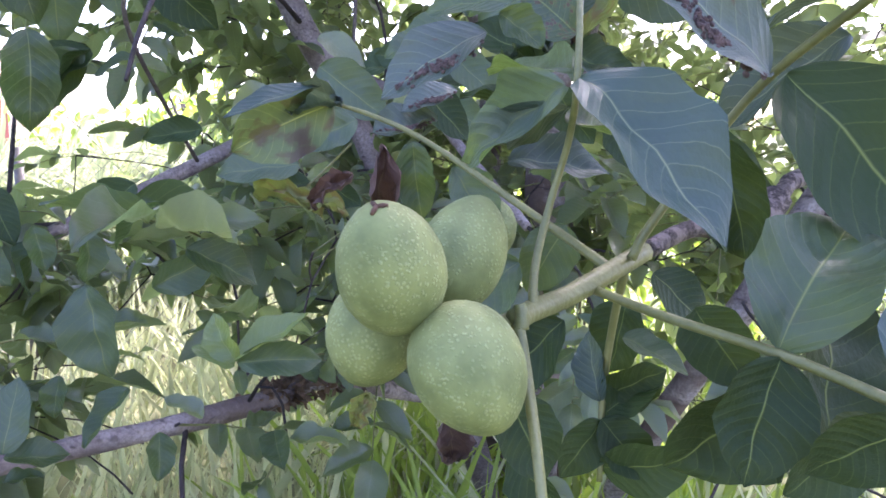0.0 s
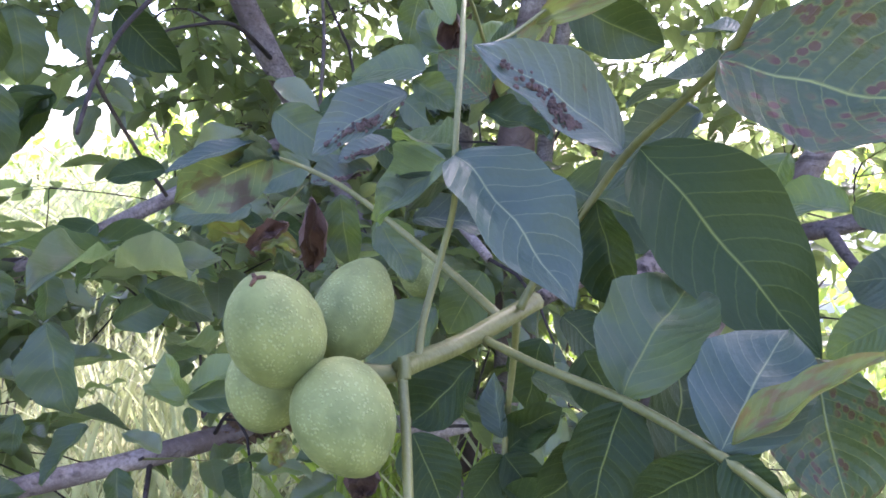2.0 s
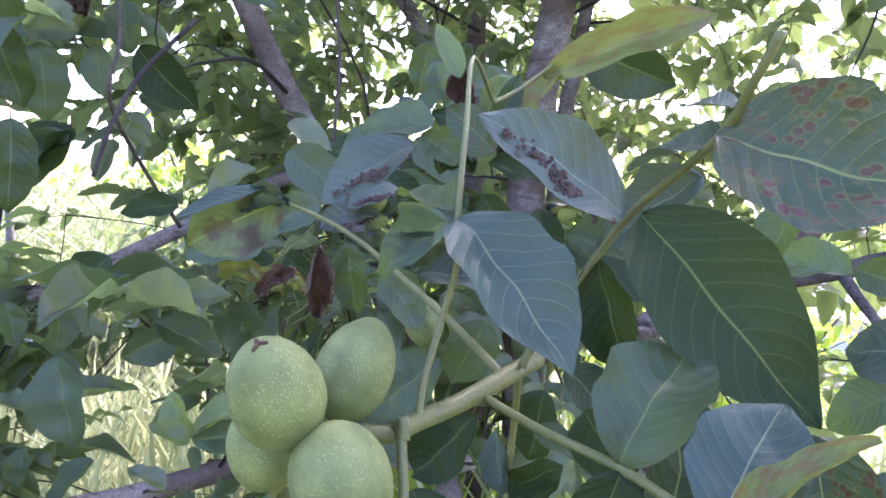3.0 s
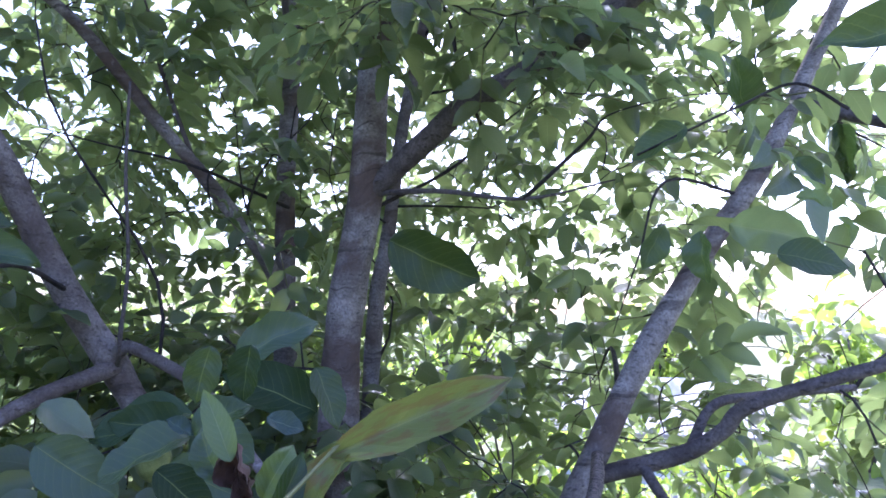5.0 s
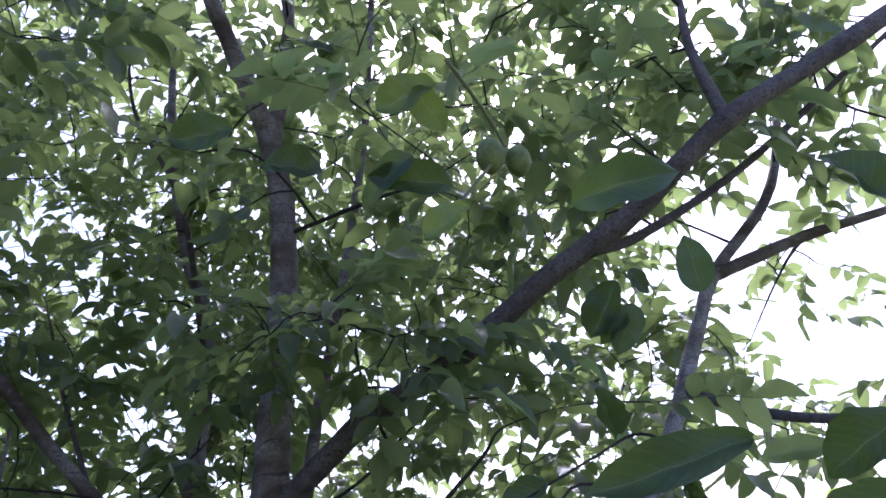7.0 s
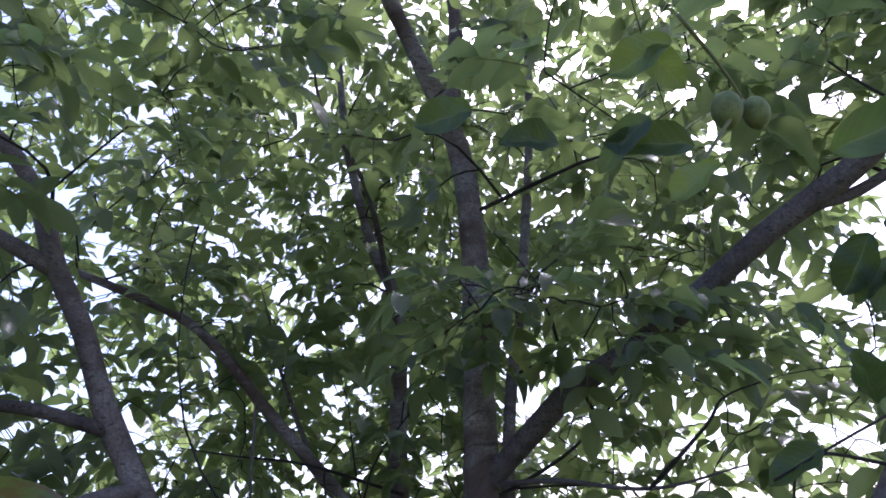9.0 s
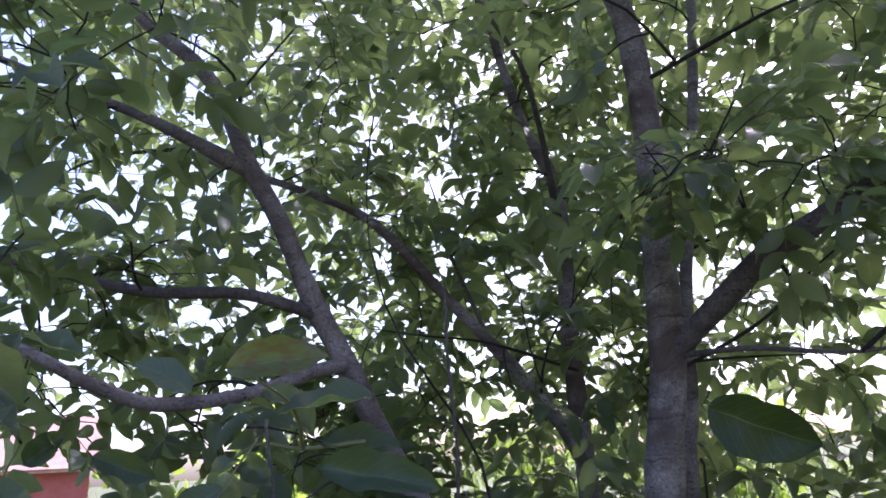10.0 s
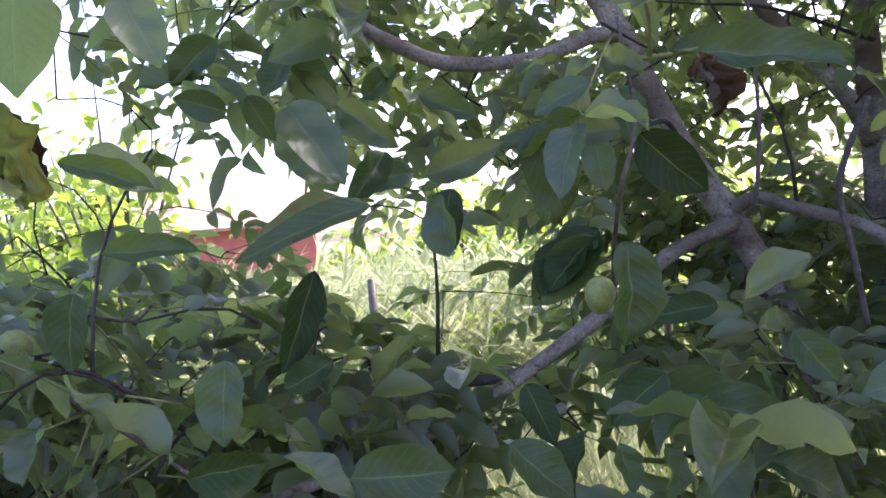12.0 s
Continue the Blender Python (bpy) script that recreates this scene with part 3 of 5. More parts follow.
def nut(parent, place, axis, r, half, scar):
    """A green walnut: a slightly pointed egg with a dark scar of the flower at its tip."""
    V, F = [], []
    rings, sides = 18, 24
    for i in range(rings + 1):
        a = math.pi * i / rings
        c, q = math.cos(a), math.sin(a)
        for k in range(sides):
            b = 2 * math.pi * k / sides
            lump = 1 + 0.012 * noise.noise(Vector((q * math.cos(b) * 2.2 + place[0] * 90, q * math.sin(b) * 2.2, c * 2.2)))
            V.append((r * 0.92 * (1 - 0.05 * c) * q * math.cos(b) * lump, r * 0.92 * (1 - 0.05 * c) * q * math.sin(b) * lump, half * 1.07 * (c + 0.05 * max(0, c) ** 8) * lump))
    for i in range(rings):
        for k in range(sides):
            k2 = (k + 1) % sides
            F.append((i * sides + k, (i + 1) * sides + k, (i + 1) * sides + k2, i * sides + k2))
    me = mesh_of("nut", V, F, M_NUT)
    if scar:
        pieces = []
        for a in (0.3, 2.2, 4.4):
            p0 = np.array([0, 0, half * 1.118])
            pieces.append(tube([(*p0, 0.0009), (0.0018 * math.cos(a), 0.0018 * math.sin(a), half * 1.116, 0.0010), (0.0034 * math.cos(a), 0.0034 * math.sin(a), half * 1.100, 0.0006)], 5, 0.1))
        SV, SF = joined(pieces)
        n0 = len(V)
        me = mesh_of("nut", V + [tuple(v) for v in SV], F + [tuple(i + n0 for i in f) for f in SF], M_NUT)
        me.materials.append(M_NUT_SCAR)
        for p in list(me.polygons)[len(F):]:
            p.material_index = 1
    q = Vector((0, 0, 1)).rotation_difference(Vector(axis))
    return part("nut", me, parent, "green walnut with pale flecks", Matrix.Translation(place) @ q.to_matrix().to_4x4())


# -- shoots begin

near_shoot = shoot([(0.170, 0.440, 1.359), (0.147, 0.402, 1.346), (0.120, 0.365, 1.336), (0.087, 0.339, 1.341), (0.056, 0.304, 1.334)], .0060, .0044, M_BARK_FLAKY)
nut(near_shoot, (-0.043, 0.190, 1.345), (-0.081, -0.510, 0.857), .0192, .0222, True)
nut(near_shoot, (-0.024, 0.232, 1.343), (0.318, 0.349, 0.881), .0182, .0212, False)
nut(near_shoot, (-0.018, 0.188, 1.315), (0.512, -0.279, -0.812), .0200, .0203, False)
nut(near_shoot, (-0.053, 0.211, 1.318), (-0.304, -0.046, -0.952), .0188, .0182, False)
stalk(near_shoot, [(0.146, 0.395, 1.352), (0.136, 0.384, 1.344), (0.121, 0.370, 1.337)], .0098, .0085, M_BARK_FLAKY)
stalk(near_shoot, [(-0.001, 0.222, 1.318), (-0.001, 0.223, 1.323), (-0.002, 0.224, 1.327)], .0029, .0024, M_SHOOT)
stalk(near_shoot, [(0.056, 0.304, 1.334), (0.039, 0.282, 1.329), (0.018, 0.259, 1.322), (0.003, 0.237, 1.321), (-0.003, 0.224, 1.321)], .0050, .0045, M_SHOOT)
stalk(near_shoot, [(0.003, 0.237, 1.321), (-0.008, 0.227, 1.318), (-0.019, 0.219, 1.322)], .0042, .0035, M_SHOOT)
stalk(near_shoot, [(-0.002, 0.223, 1.320), (0.002, 0.206, 1.301), (0.006, 0.185, 1.279), (0.010, 0.170, 1.245)], .0021, .0018, M_SHOOT)
stalk(near_shoot, [(0.003, 0.233, 1.322), (0.004, 0.248, 1.337), (0.010, 0.262, 1.362), (0.016, 0.260, 1.387), (0.017, 0.248, 1.410), (0.018, 0.270, 1.450), (0.018, 0.312, 1.488), (0.026, 0.399, 1.476)], .0019, .0011, M_SHOOT)
stalk(near_shoot, [(0.047, 0.284, 1.334), (0.055, 0.287, 1.349), (0.081, 0.290, 1.388), (0.096, 0.273, 1.413), (0.115, 0.221, 1.441), (0.119, 0.196, 1.459), (0.123, 0.186, 1.473)], .0022, .0016, M_SHOOT)
stalk(near_shoot, [(0.029, 0.270, 1.323), (0.054, 0.239, 1.320), (0.084, 0.209, 1.317), (0.108, 0.173, 1.313), (0.122, 0.146, 1.308), (0.130, 0.134, 1.304)], .0021, .0017, M_SHOOT)
stalk(near_shoot, [(0.046, 0.292, 1.327), (0.045, 0.310, 1.298), (0.042, 0.312, 1.259), (0.041, 0.299, 1.219)], .0021, .0016, M_SHOOT)
stalk(near_shoot, [(0.039, 0.282, 1.329), (0.002, 0.339, 1.348), (-0.060, 0.403, 1.382), (-0.100, 0.433, 1.398), (-0.136, 0.453, 1.408)], .0026, .0014, M_SHOOT)
leaf(near_shoot, (0.018, 0.242, 1.408), (0.066, 0.204, 1.357), 0.044, (0.22, -0.75, 0.62), M_LEAF_PALE)
leaf(near_shoot, (0.015, 0.252, 1.406), (-0.033, 0.305, 1.375), 0.032, (-0.24, -0.87, 0.43), M_LEAF)
leaf(near_shoot, (0.016, 0.252, 1.410), (-0.020, 0.320, 1.420), 0.023, (-0.02, -0.56, 0.83), M_LEAF)
leaf(near_shoot, (-0.009, 0.310, 1.375), (0.042, 0.315, 1.373), 0.026, (0.10, -0.70, 0.71), M_LEAF_PALE)
leaf(near_shoot, (0.014, 0.255, 1.398), (-0.017, 0.310, 1.390), 0.019, (-0.00, -1.00, -0.08), M_LEAF_PALE)
leaf(near_shoot, (0.014, 0.258, 1.391), (0.039, 0.296, 1.393), 0.017, (0.05, -0.84, 0.54), M_LEAF)
leaf(near_shoot, (0.096, 0.262, 1.410), (0.162, 0.213, 1.339), 0.057, (-0.22, -0.80, 0.56), M_LEAF_DEEP_SHADED)
leaf(near_shoot, (0.082, 0.289, 1.388), (0.094, 0.281, 1.335), 0.029, (-0.43, -0.90, 0.05), M_LEAF_DEEP_SHADED)
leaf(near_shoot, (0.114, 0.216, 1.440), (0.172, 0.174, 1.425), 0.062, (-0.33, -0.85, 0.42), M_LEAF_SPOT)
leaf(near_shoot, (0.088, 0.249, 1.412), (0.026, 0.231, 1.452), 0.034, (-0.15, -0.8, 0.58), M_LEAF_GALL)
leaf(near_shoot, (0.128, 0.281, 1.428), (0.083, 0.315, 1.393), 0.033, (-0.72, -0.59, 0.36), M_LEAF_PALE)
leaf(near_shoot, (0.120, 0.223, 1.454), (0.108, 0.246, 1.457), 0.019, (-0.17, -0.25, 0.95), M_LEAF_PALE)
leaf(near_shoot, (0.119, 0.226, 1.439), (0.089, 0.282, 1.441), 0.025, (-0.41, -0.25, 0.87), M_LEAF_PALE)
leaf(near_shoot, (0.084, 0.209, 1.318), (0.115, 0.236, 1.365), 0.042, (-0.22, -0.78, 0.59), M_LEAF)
leaf(near_shoot, (0.083, 0.209, 1.316), (0.072, 0.193, 1.277), 0.034, (-0.08, -0.98, -0.10), M_LEAF_DEEP_SHADED)
leaf(near_shoot, (0.103, 0.221, 1.275), (0.123, 0.250, 1.339), 0.052, (0.30, -0.90, -0.15), M_LEAF_DEEP_SHADED)
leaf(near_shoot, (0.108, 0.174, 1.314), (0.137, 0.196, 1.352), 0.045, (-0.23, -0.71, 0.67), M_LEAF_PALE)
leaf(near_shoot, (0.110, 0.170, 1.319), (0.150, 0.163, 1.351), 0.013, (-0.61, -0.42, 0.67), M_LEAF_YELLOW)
leaf(near_shoot, (0.107, 0.173, 1.311), (0.083, 0.175, 1.289), 0.032, (-0.26, -0.95, -0.15), M_LEAF_DEEP_SHADED)
leaf(near_shoot, (0.109, 0.170, 1.313), (0.122, 0.154, 1.301), 0.030, (-0.21, -0.90, 0.20), M_LEAF_DEEP_SHADED)
leaf(near_shoot, (0.145, 0.195, 1.339), (0.149, 0.170, 1.295), 0.045, (-0.40, -0.90, 0.05), M_LEAF_SPOT)
leaf(near_shoot, (0.193, 0.206, 1.366), (0.171, 0.239, 1.362), 0.045, (-0.75, -0.45, 0.48), M_LEAF_PALE)
leaf(near_shoot, (0.185, 0.218, 1.349), (0.165, 0.234, 1.330), 0.021, (-0.76, -0.54, 0.35), M_LEAF)
leaf(near_shoot, (0.214, 0.320, 1.383), (0.189, 0.352, 1.386), 0.026, (-0.53, -0.49, 0.69), M_LEAF)
leaf(near_shoot, (0.216, 0.320, 1.385), (0.239, 0.308, 1.375), 0.032, (-0.37, -0.90, 0.22), M_LEAF)
leaf(near_shoot, (0.194, 0.238, 1.311), (0.201, 0.221, 1.280), 0.037, (-0.67, -0.71, 0.22), M_LEAF_PALE)
leaf(near_shoot, (0.041, 0.309, 1.250), (0.071, 0.316, 1.271), 0.021, (-0.16, -0.82, 0.55), M_LEAF_DEEP_SHADED)
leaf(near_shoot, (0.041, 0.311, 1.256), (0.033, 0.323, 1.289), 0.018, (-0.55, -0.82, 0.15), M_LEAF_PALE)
leaf(near_shoot, (0.041, 0.307, 1.248), (0.067, 0.296, 1.224), 0.025, (-0.02, -0.90, 0.43), M_LEAF_DEEP_SHADED)
leaf(near_shoot, (0.041, 0.307, 1.248), (0.024, 0.293, 1.221), 0.031, (0.37, -0.90, 0.24), M_LEAF_DEEP_SHADED)
leaf(near_shoot, (0.023, 0.338, 1.289), (-0.015, 0.341, 1.250), 0.038, (-0.37, -0.89, 0.28), M_LEAF_DEEP_SHADED)
leaf(near_shoot, (0.058, 0.356, 1.277), (0.093, 0.348, 1.260), 0.037, (0.36, -0.29, 0.89), M_LEAF_DEEP_SHADED)
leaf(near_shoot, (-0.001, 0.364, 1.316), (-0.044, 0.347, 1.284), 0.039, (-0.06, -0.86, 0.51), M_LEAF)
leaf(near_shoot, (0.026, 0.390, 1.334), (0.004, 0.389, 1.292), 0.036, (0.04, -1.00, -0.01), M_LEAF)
leaf(near_shoot, (-0.005, 0.285, 1.268), (0.013, 0.270, 1.232), 0.033, (0.18, -0.87, 0.45), M_LEAF_DEEP_SHADED)
leaf(near_shoot, (-0.134, 0.453, 1.408), (-0.201, 0.434, 1.372), 0.050, (0.20, -0.95, -0.15), M_LEAF_SCORCH)
leaf(near_shoot, (-0.137, 0.437, 1.419), (-0.188, 0.394, 1.396), 0.018, (0.1, -0.55, 0.85), M_LEAF_PALE)
leaf(near_shoot, (-0.125, 0.446, 1.406), (-0.169, 0.428, 1.410), 0.020, (0.33, -0.81, 0.49), M_LEAF_PALE, True)
leaf(near_shoot, (-0.026, 0.408, 1.450), (-0.091, 0.405, 1.409), 0.044, (-0.29, -0.79, 0.54), M_LEAF_GALL)
leaf(near_shoot, (-0.088, 0.395, 1.380), (-0.087, 0.398, 1.316), 0.022, (0.25, -0.79, 0.57), M_LEAF_DEAD, True)
leaf(near_shoot, (-0.113, 0.427, 1.358), (-0.147, 0.412, 1.343), 0.018, (0.30, -0.77, 0.56), M_LEAF_DEAD, True)
leaf(near_shoot, (-0.069, 0.400, 1.382), (-0.062, 0.397, 1.333), 0.025, (0.04, -1.00, 0.08), M_LEAF)
leaf(near_shoot, (-0.041, 0.386, 1.369), (-0.018, 0.384, 1.327), 0.028, (0.41, -0.88, 0.25), M_LEAF)
leaf(near_shoot, (-0.009, 0.369, 1.458), (-0.062, 0.388, 1.465), 0.030, (-0.18, -0.76, 0.63), M_LEAF)
leaf(near_shoot, (-0.016, 0.369, 1.454), (0.008, 0.373, 1.435), 0.025, (0.36, -0.91, 0.20), M_LEAF)
leaf(near_shoot, (0.028, 0.394, 1.445), (-0.006, 0.398, 1.474), 0.031, (-0.10, -1.00, 0.02), M_LEAF_SPOT)
leaf(near_shoot, (-0.072, 0.287, 1.264), (-0.078, 0.277, 1.246), 0.019, (0.25, -0.65, 0.72), M_LEAF_YELLOW, True)
leaf(near_shoot, (-0.031, 0.279, 1.266), (-0.027, 0.264, 1.235), 0.021, (0.16, -0.65, 0.74), M_LEAF_DEAD, True)
nut(near_shoot, (-0.017, 0.405, 1.330), (0.225, -0.000, -0.974), .0150, .0165, False)
leaf(near_shoot, (0.201, 0.237, 1.375), (0.210, 0.223, 1.330), 0.051, (-0.87, -0.49, -0.03), M_LEAF)
leaf(near_shoot, (0.077, 0.384, 1.307), (0.113, 0.374, 1.281), 0.038, (0.25, -0.73, 0.64), M_LEAF_DEEP_SHADED)
leaf(near_shoot, (0.067, 0.391, 1.290), (0.053, 0.387, 1.244), 0.036, (-0.48, -0.85, 0.22), M_LEAF_DEEP_SHADED)

leaf(near_shoot, (0.096, 0.238, 1.303), (0.058, 0.223, 1.263), 0.046, (-0.10, -0.97, -0.18), M_LEAF_DEEP_SHADED)
leaf(near_shoot, (0.117, 0.207, 1.296), (0.087, 0.2, 1.271), 0.046, (-0.10, -0.97, -0.18), M_LEAF_DEEP_SHADED)
leaf(near_shoot, (0.042, 0.302, 1.224), (0.083, 0.288, 1.239), 0.04, (-0.10, -0.97, -0.18), M_LEAF_DEEP_SHADED)
leaf(near_shoot, (0.082, 0.304, 1.308), (0.099, 0.278, 1.278), 0.04, (-0.10, -0.97, -0.18), M_LEAF_DEEP_SHADED)
leaf(near_shoot, (0.127, 0.259, 1.327), (0.119, 0.242, 1.294), 0.05, (-0.10, -0.97, -0.18), M_LEAF_DEEP_SHADED)
leaf(near_shoot, (0.041, 0.317, 1.257), (0.071, 0.306, 1.273), 0.026, (-0.10, -0.97, -0.18), M_LEAF_DEEP_SHADED)
leaf(near_shoot, (-0.004, 0.298, 1.232), (0.019, 0.277, 1.216), 0.045, (-0.10, -0.97, -0.18), M_LEAF_DEEP_SHADED)

upper_shoot = shoot([(0.026, 0.399, 1.476), (0.043, 0.420, 1.488), (0.070, 0.439, 1.511)], .0016, .0012, M_SHOOT)
leaf(upper_shoot, (0.024, 0.424, 1.440), (0.070, 0.437, 1.424), 0.025, (0.40, -0.74, 0.54), M_LEAF_DEEP_SHADED)
leaf(upper_shoot, (0.090, 0.579, 1.377), (0.228, 0.576, 1.341), 0.076, (0.05, -0.96, 0.27), M_LEAF_DEEP_SHADED)
leaf(upper_shoot, (0.033, 0.435, 1.450), (0.072, 0.438, 1.506), 0.029, (-0.49, -0.78, 0.39), M_LEAF_YELLOW)
leaf(upper_shoot, (0.059, 0.439, 1.498), (0.175, 0.434, 1.545), 0.030, (-0.10, -0.99, 0.14), M_LEAF_YELLOW)
leaf(upper_shoot, (0.001, 0.442, 1.498), (-0.018, 0.451, 1.541), 0.017, (0.10, -0.96, 0.27), M_LEAF_LIME)
leaf(upper_shoot, (0.022, 0.426, 1.455), (0.044, 0.441, 1.502), 0.019, (0.33, -0.94, 0.13), M_LEAF)
leaf(upper_shoot, (0.013, 0.423, 1.437), (-0.003, 0.440, 1.482), 0.023, (0.02, -0.81, 0.59), M_LEAF_GALL, True)
leaf(upper_shoot, (0.013, 0.422, 1.432), (-0.020, 0.445, 1.452), 0.026, (0.03, -0.79, 0.61), M_LEAF_DEEP_SHADED, True)
leaf(upper_shoot, (-0.008, 0.460, 1.484), (-0.022, 0.461, 1.514), 0.029, (-0.04, -1.00, 0.02), M_LEAF)
leaf(upper_shoot, (0.010, 0.414, 1.403), (-0.044, 0.445, 1.416), 0.032, (-0.03, -0.42, 0.91), M_LEAF_DEEP_SHADED)
leaf(upper_shoot, (0.010, 0.413, 1.400), (-0.018, 0.408, 1.387), 0.031, (-0.21, -0.65, 0.73), M_LEAF_GALL)
leaf(upper_shoot, (0.019, 0.428, 1.416), (0.043, 0.427, 1.381), 0.036, (-0.21, -0.97, -0.12), M_LEAF_DEEP_SHADED)
leaf(upper_shoot, (0.059, 0.485, 1.405), (0.074, 0.472, 1.366), 0.034, (0.20, -0.90, 0.38), M_LEAF_DEEP_SHADED)
leaf(upper_shoot, (0.251, 0.485, 1.412), (0.224, 0.482, 1.359), 0.052, (-0.69, -0.61, 0.39), M_LEAF)
leaf(upper_shoot, (0.196, 0.463, 1.368), (0.197, 0.506, 1.403), 0.051, (-0.06, -0.63, 0.78), M_LEAF)
leaf(upper_shoot, (0.004, 0.451, 1.494), (0.009, 0.448, 1.463), 0.015, (0.01, -0.83, 0.56), M_LEAF_DEAD, True)

# withered tips and small leaves on the shoot above the nuts
leaf(upper_shoot, (0.001, 0.452, 1.509), (0.005, 0.449, 1.47), 0.03, (-0.2, -0.9, 0.3), M_LEAF_DEAD, True)
leaf(upper_shoot, (0.019, 0.449, 1.473), (0.036, 0.452, 1.504), 0.022, (0.3, -0.8, 0.5), M_LEAF_LIME)
leaf(upper_shoot, (0.014, 0.442, 1.429), (0.008, 0.449, 1.474), 0.034, (0.35, -0.9, 0.1), M_LEAF_CROWN)
leaf(upper_shoot, (0.033, 0.464, 1.439), (0.074, 0.457, 1.422), 0.036, (-0.1, -0.6, 0.8), M_LEAF_PALE)
leaf(upper_shoot, (0.035, 0.448, 1.465), (0.032, 0.444, 1.442), 0.02, (0.2, -0.9, 0.2), M_LEAF_DEAD, True)
leaf(upper_shoot, (-0.057, 0.617, 1.482), (-0.128, 0.602, 1.462), 0.045, (0.0, -0.5, 0.85), M_LEAF)
leaf(upper_shoot, (-0.051, 0.598, 1.489), (-0.071, 0.596, 1.503), 0.03, (0.1, -0.7, 0.7), M_LEAF_PALE)
leaf(upper_shoot, (-0.051, 0.598, 1.489), (-0.009, 0.602, 1.515), 0.04, (0.1, -0.7, 0.7), M_LEAF)
leaf(upper_shoot, (0.006, 0.602, 1.499), (0.038, 0.601, 1.49), 0.05, (0.1, -0.8, 0.6), M_LEAF_PALE)
leaf(upper_shoot, (-0.043, 0.619, 1.56), (-0.054, 0.619, 1.511), 0.05, (0.2, -0.9, 0.3), M_LEAF)
leaf(upper_shoot, (-0.009, 0.621, 1.56), (-0.017, 0.622, 1.511), 0.05, (-0.2, -0.9, 0.3), M_LEAF_DEEP_SHADED)
leaf(upper_shoot, (-0.05, 0.487, 1.42), (-0.09, 0.475, 1.403), 0.04, (0.1, -0.6, 0.8), M_LEAF_GALL)
leaf(upper_shoot, (-0.063, 0.48, 1.399), (-0.11, 0.466, 1.387), 0.04, (0.1, -0.6, 0.8), M_LEAF_GALL)
leaf(upper_shoot, (0.086, 0.53, 1.387), (0.159, 0.507, 1.363), 0.06, (-0.2, -0.7, 0.7), M_LEAF)

side_shoot = shoot([(-0.400, 0.945, 1.715), (-0.486, 0.916, 1.710), (-0.551, 0.904, 1.720), (-0.601, 0.889, 1.691)], .004, .002, M_SHOOT)
stalk(side_shoot, [(-0.486, 0.916, 1.710), (-0.479, 0.855, 1.769), (-0.521, 0.776, 1.814)], .003, .0015, M_SHOOT)
leaf(side_shoot, (-0.527, 0.763, 1.812), (-0.397, 0.787, 1.824), 0.056, (0.16, -0.97, 0.20), M_LEAF_YELLOW)
leaf(side_shoot, (-0.417, 0.801, 1.686), (-0.264, 0.827, 1.647), 0.054, (0.24, -0.92, 0.33), M_LEAF)
leaf(side_shoot, (-0.464, 0.932, 1.713), (-0.345, 0.954, 1.710), 0.052, (0.17, -0.77, 0.61), M_LEAF)
leaf(side_shoot, (-0.541, 0.893, 1.797), (-0.465, 0.928, 1.736), 0.051, (0.66, -0.57, 0.49), M_LEAF_CROWN)
leaf(side_shoot, (-0.631, 0.860, 1.609), (-0.618, 0.863, 1.500), 0.071, (0.61, -0.79, 0.05), M_LEAF)
leaf(side_shoot, (-0.562, 0.889, 1.612), (-0.552, 0.892, 1.537), 0.051, (0.18, -0.98, -0.02), M_LEAF)
leaf(side_shoot, (-0.505, 0.898, 1.608), (-0.428, 0.927, 1.525), 0.086, (0.13, -0.97, -0.22), M_LEAF_DEEP_SHADED)
leaf(side_shoot, (-0.705, 0.729, 1.555), (-0.715, 0.716, 1.475), 0.064, (0.07, -0.99, 0.16), M_LEAF_DEEP_SHADED)
leaf(side_shoot, (-0.545, 0.806, 1.490), (-0.615, 0.762, 1.412), 0.065, (-0.21, -0.77, 0.61), M_LEAF_DEEP_SHADED)
leaf(side_shoot, (-0.530, 0.900, 1.626), (-0.689, 0.831, 1.626), 0.048, (0.27, -0.64, 0.72), M_LEAF)
leaf(side_shoot, (-0.633, 0.855, 1.800), (-0.698, 0.810, 1.843), 0.053, (0.69, -0.58, 0.44), M_LEAF)
leaf(side_shoot, (-0.514, 0.895, 1.600), (-0.525, 0.897, 1.683), 0.049, (0.42, -0.90, 0.07), M_LEAF)
leaf(side_shoot, (-0.389, 0.566, 1.620), (-0.367, 0.583, 1.572), 0.033, (0.22, -0.85, 0.47), M_LEAF_DEAD, True)
leaf(side_shoot, (-0.379, 0.569, 1.622), (-0.409, 0.571, 1.614), 0.021, (0.25, -0.86, 0.45), M_LEAF_DEAD, True)
nut(side_shoot, (-0.579, 0.864, 1.656), (0.007, 0.064, -0.998), .0235, .0255, False)
leaf(side_shoot, (-0.585, 0.721, 1.612), (-0.567, 0.741, 1.505), 0.062, (0.33, -0.94, 0.09), M_LEAF)
leaf(side_shoot, (-0.868, 0.628, 1.672), (-0.782, 0.617, 1.568), 0.066, (0.76, -0.65, 0.10), M_LEAF_CROWN)
leaf(side_shoot, (-0.866, 0.730, 1.684), (-0.790, 0.751, 1.621), 0.045, (0.49, -0.85, -0.17), M_LEAF_CROWN)
leaf(side_shoot, (-0.936, 0.722, 1.730), (-0.868, 0.747, 1.687), 0.045, (0.55, -0.82, 0.17), M_LEAF_CROWN)
leaf(side_shoot, (-0.978, 0.680, 1.706), (-0.956, 0.713, 1.648), 0.050, (0.64, -0.73, 0.26), M_LEAF)
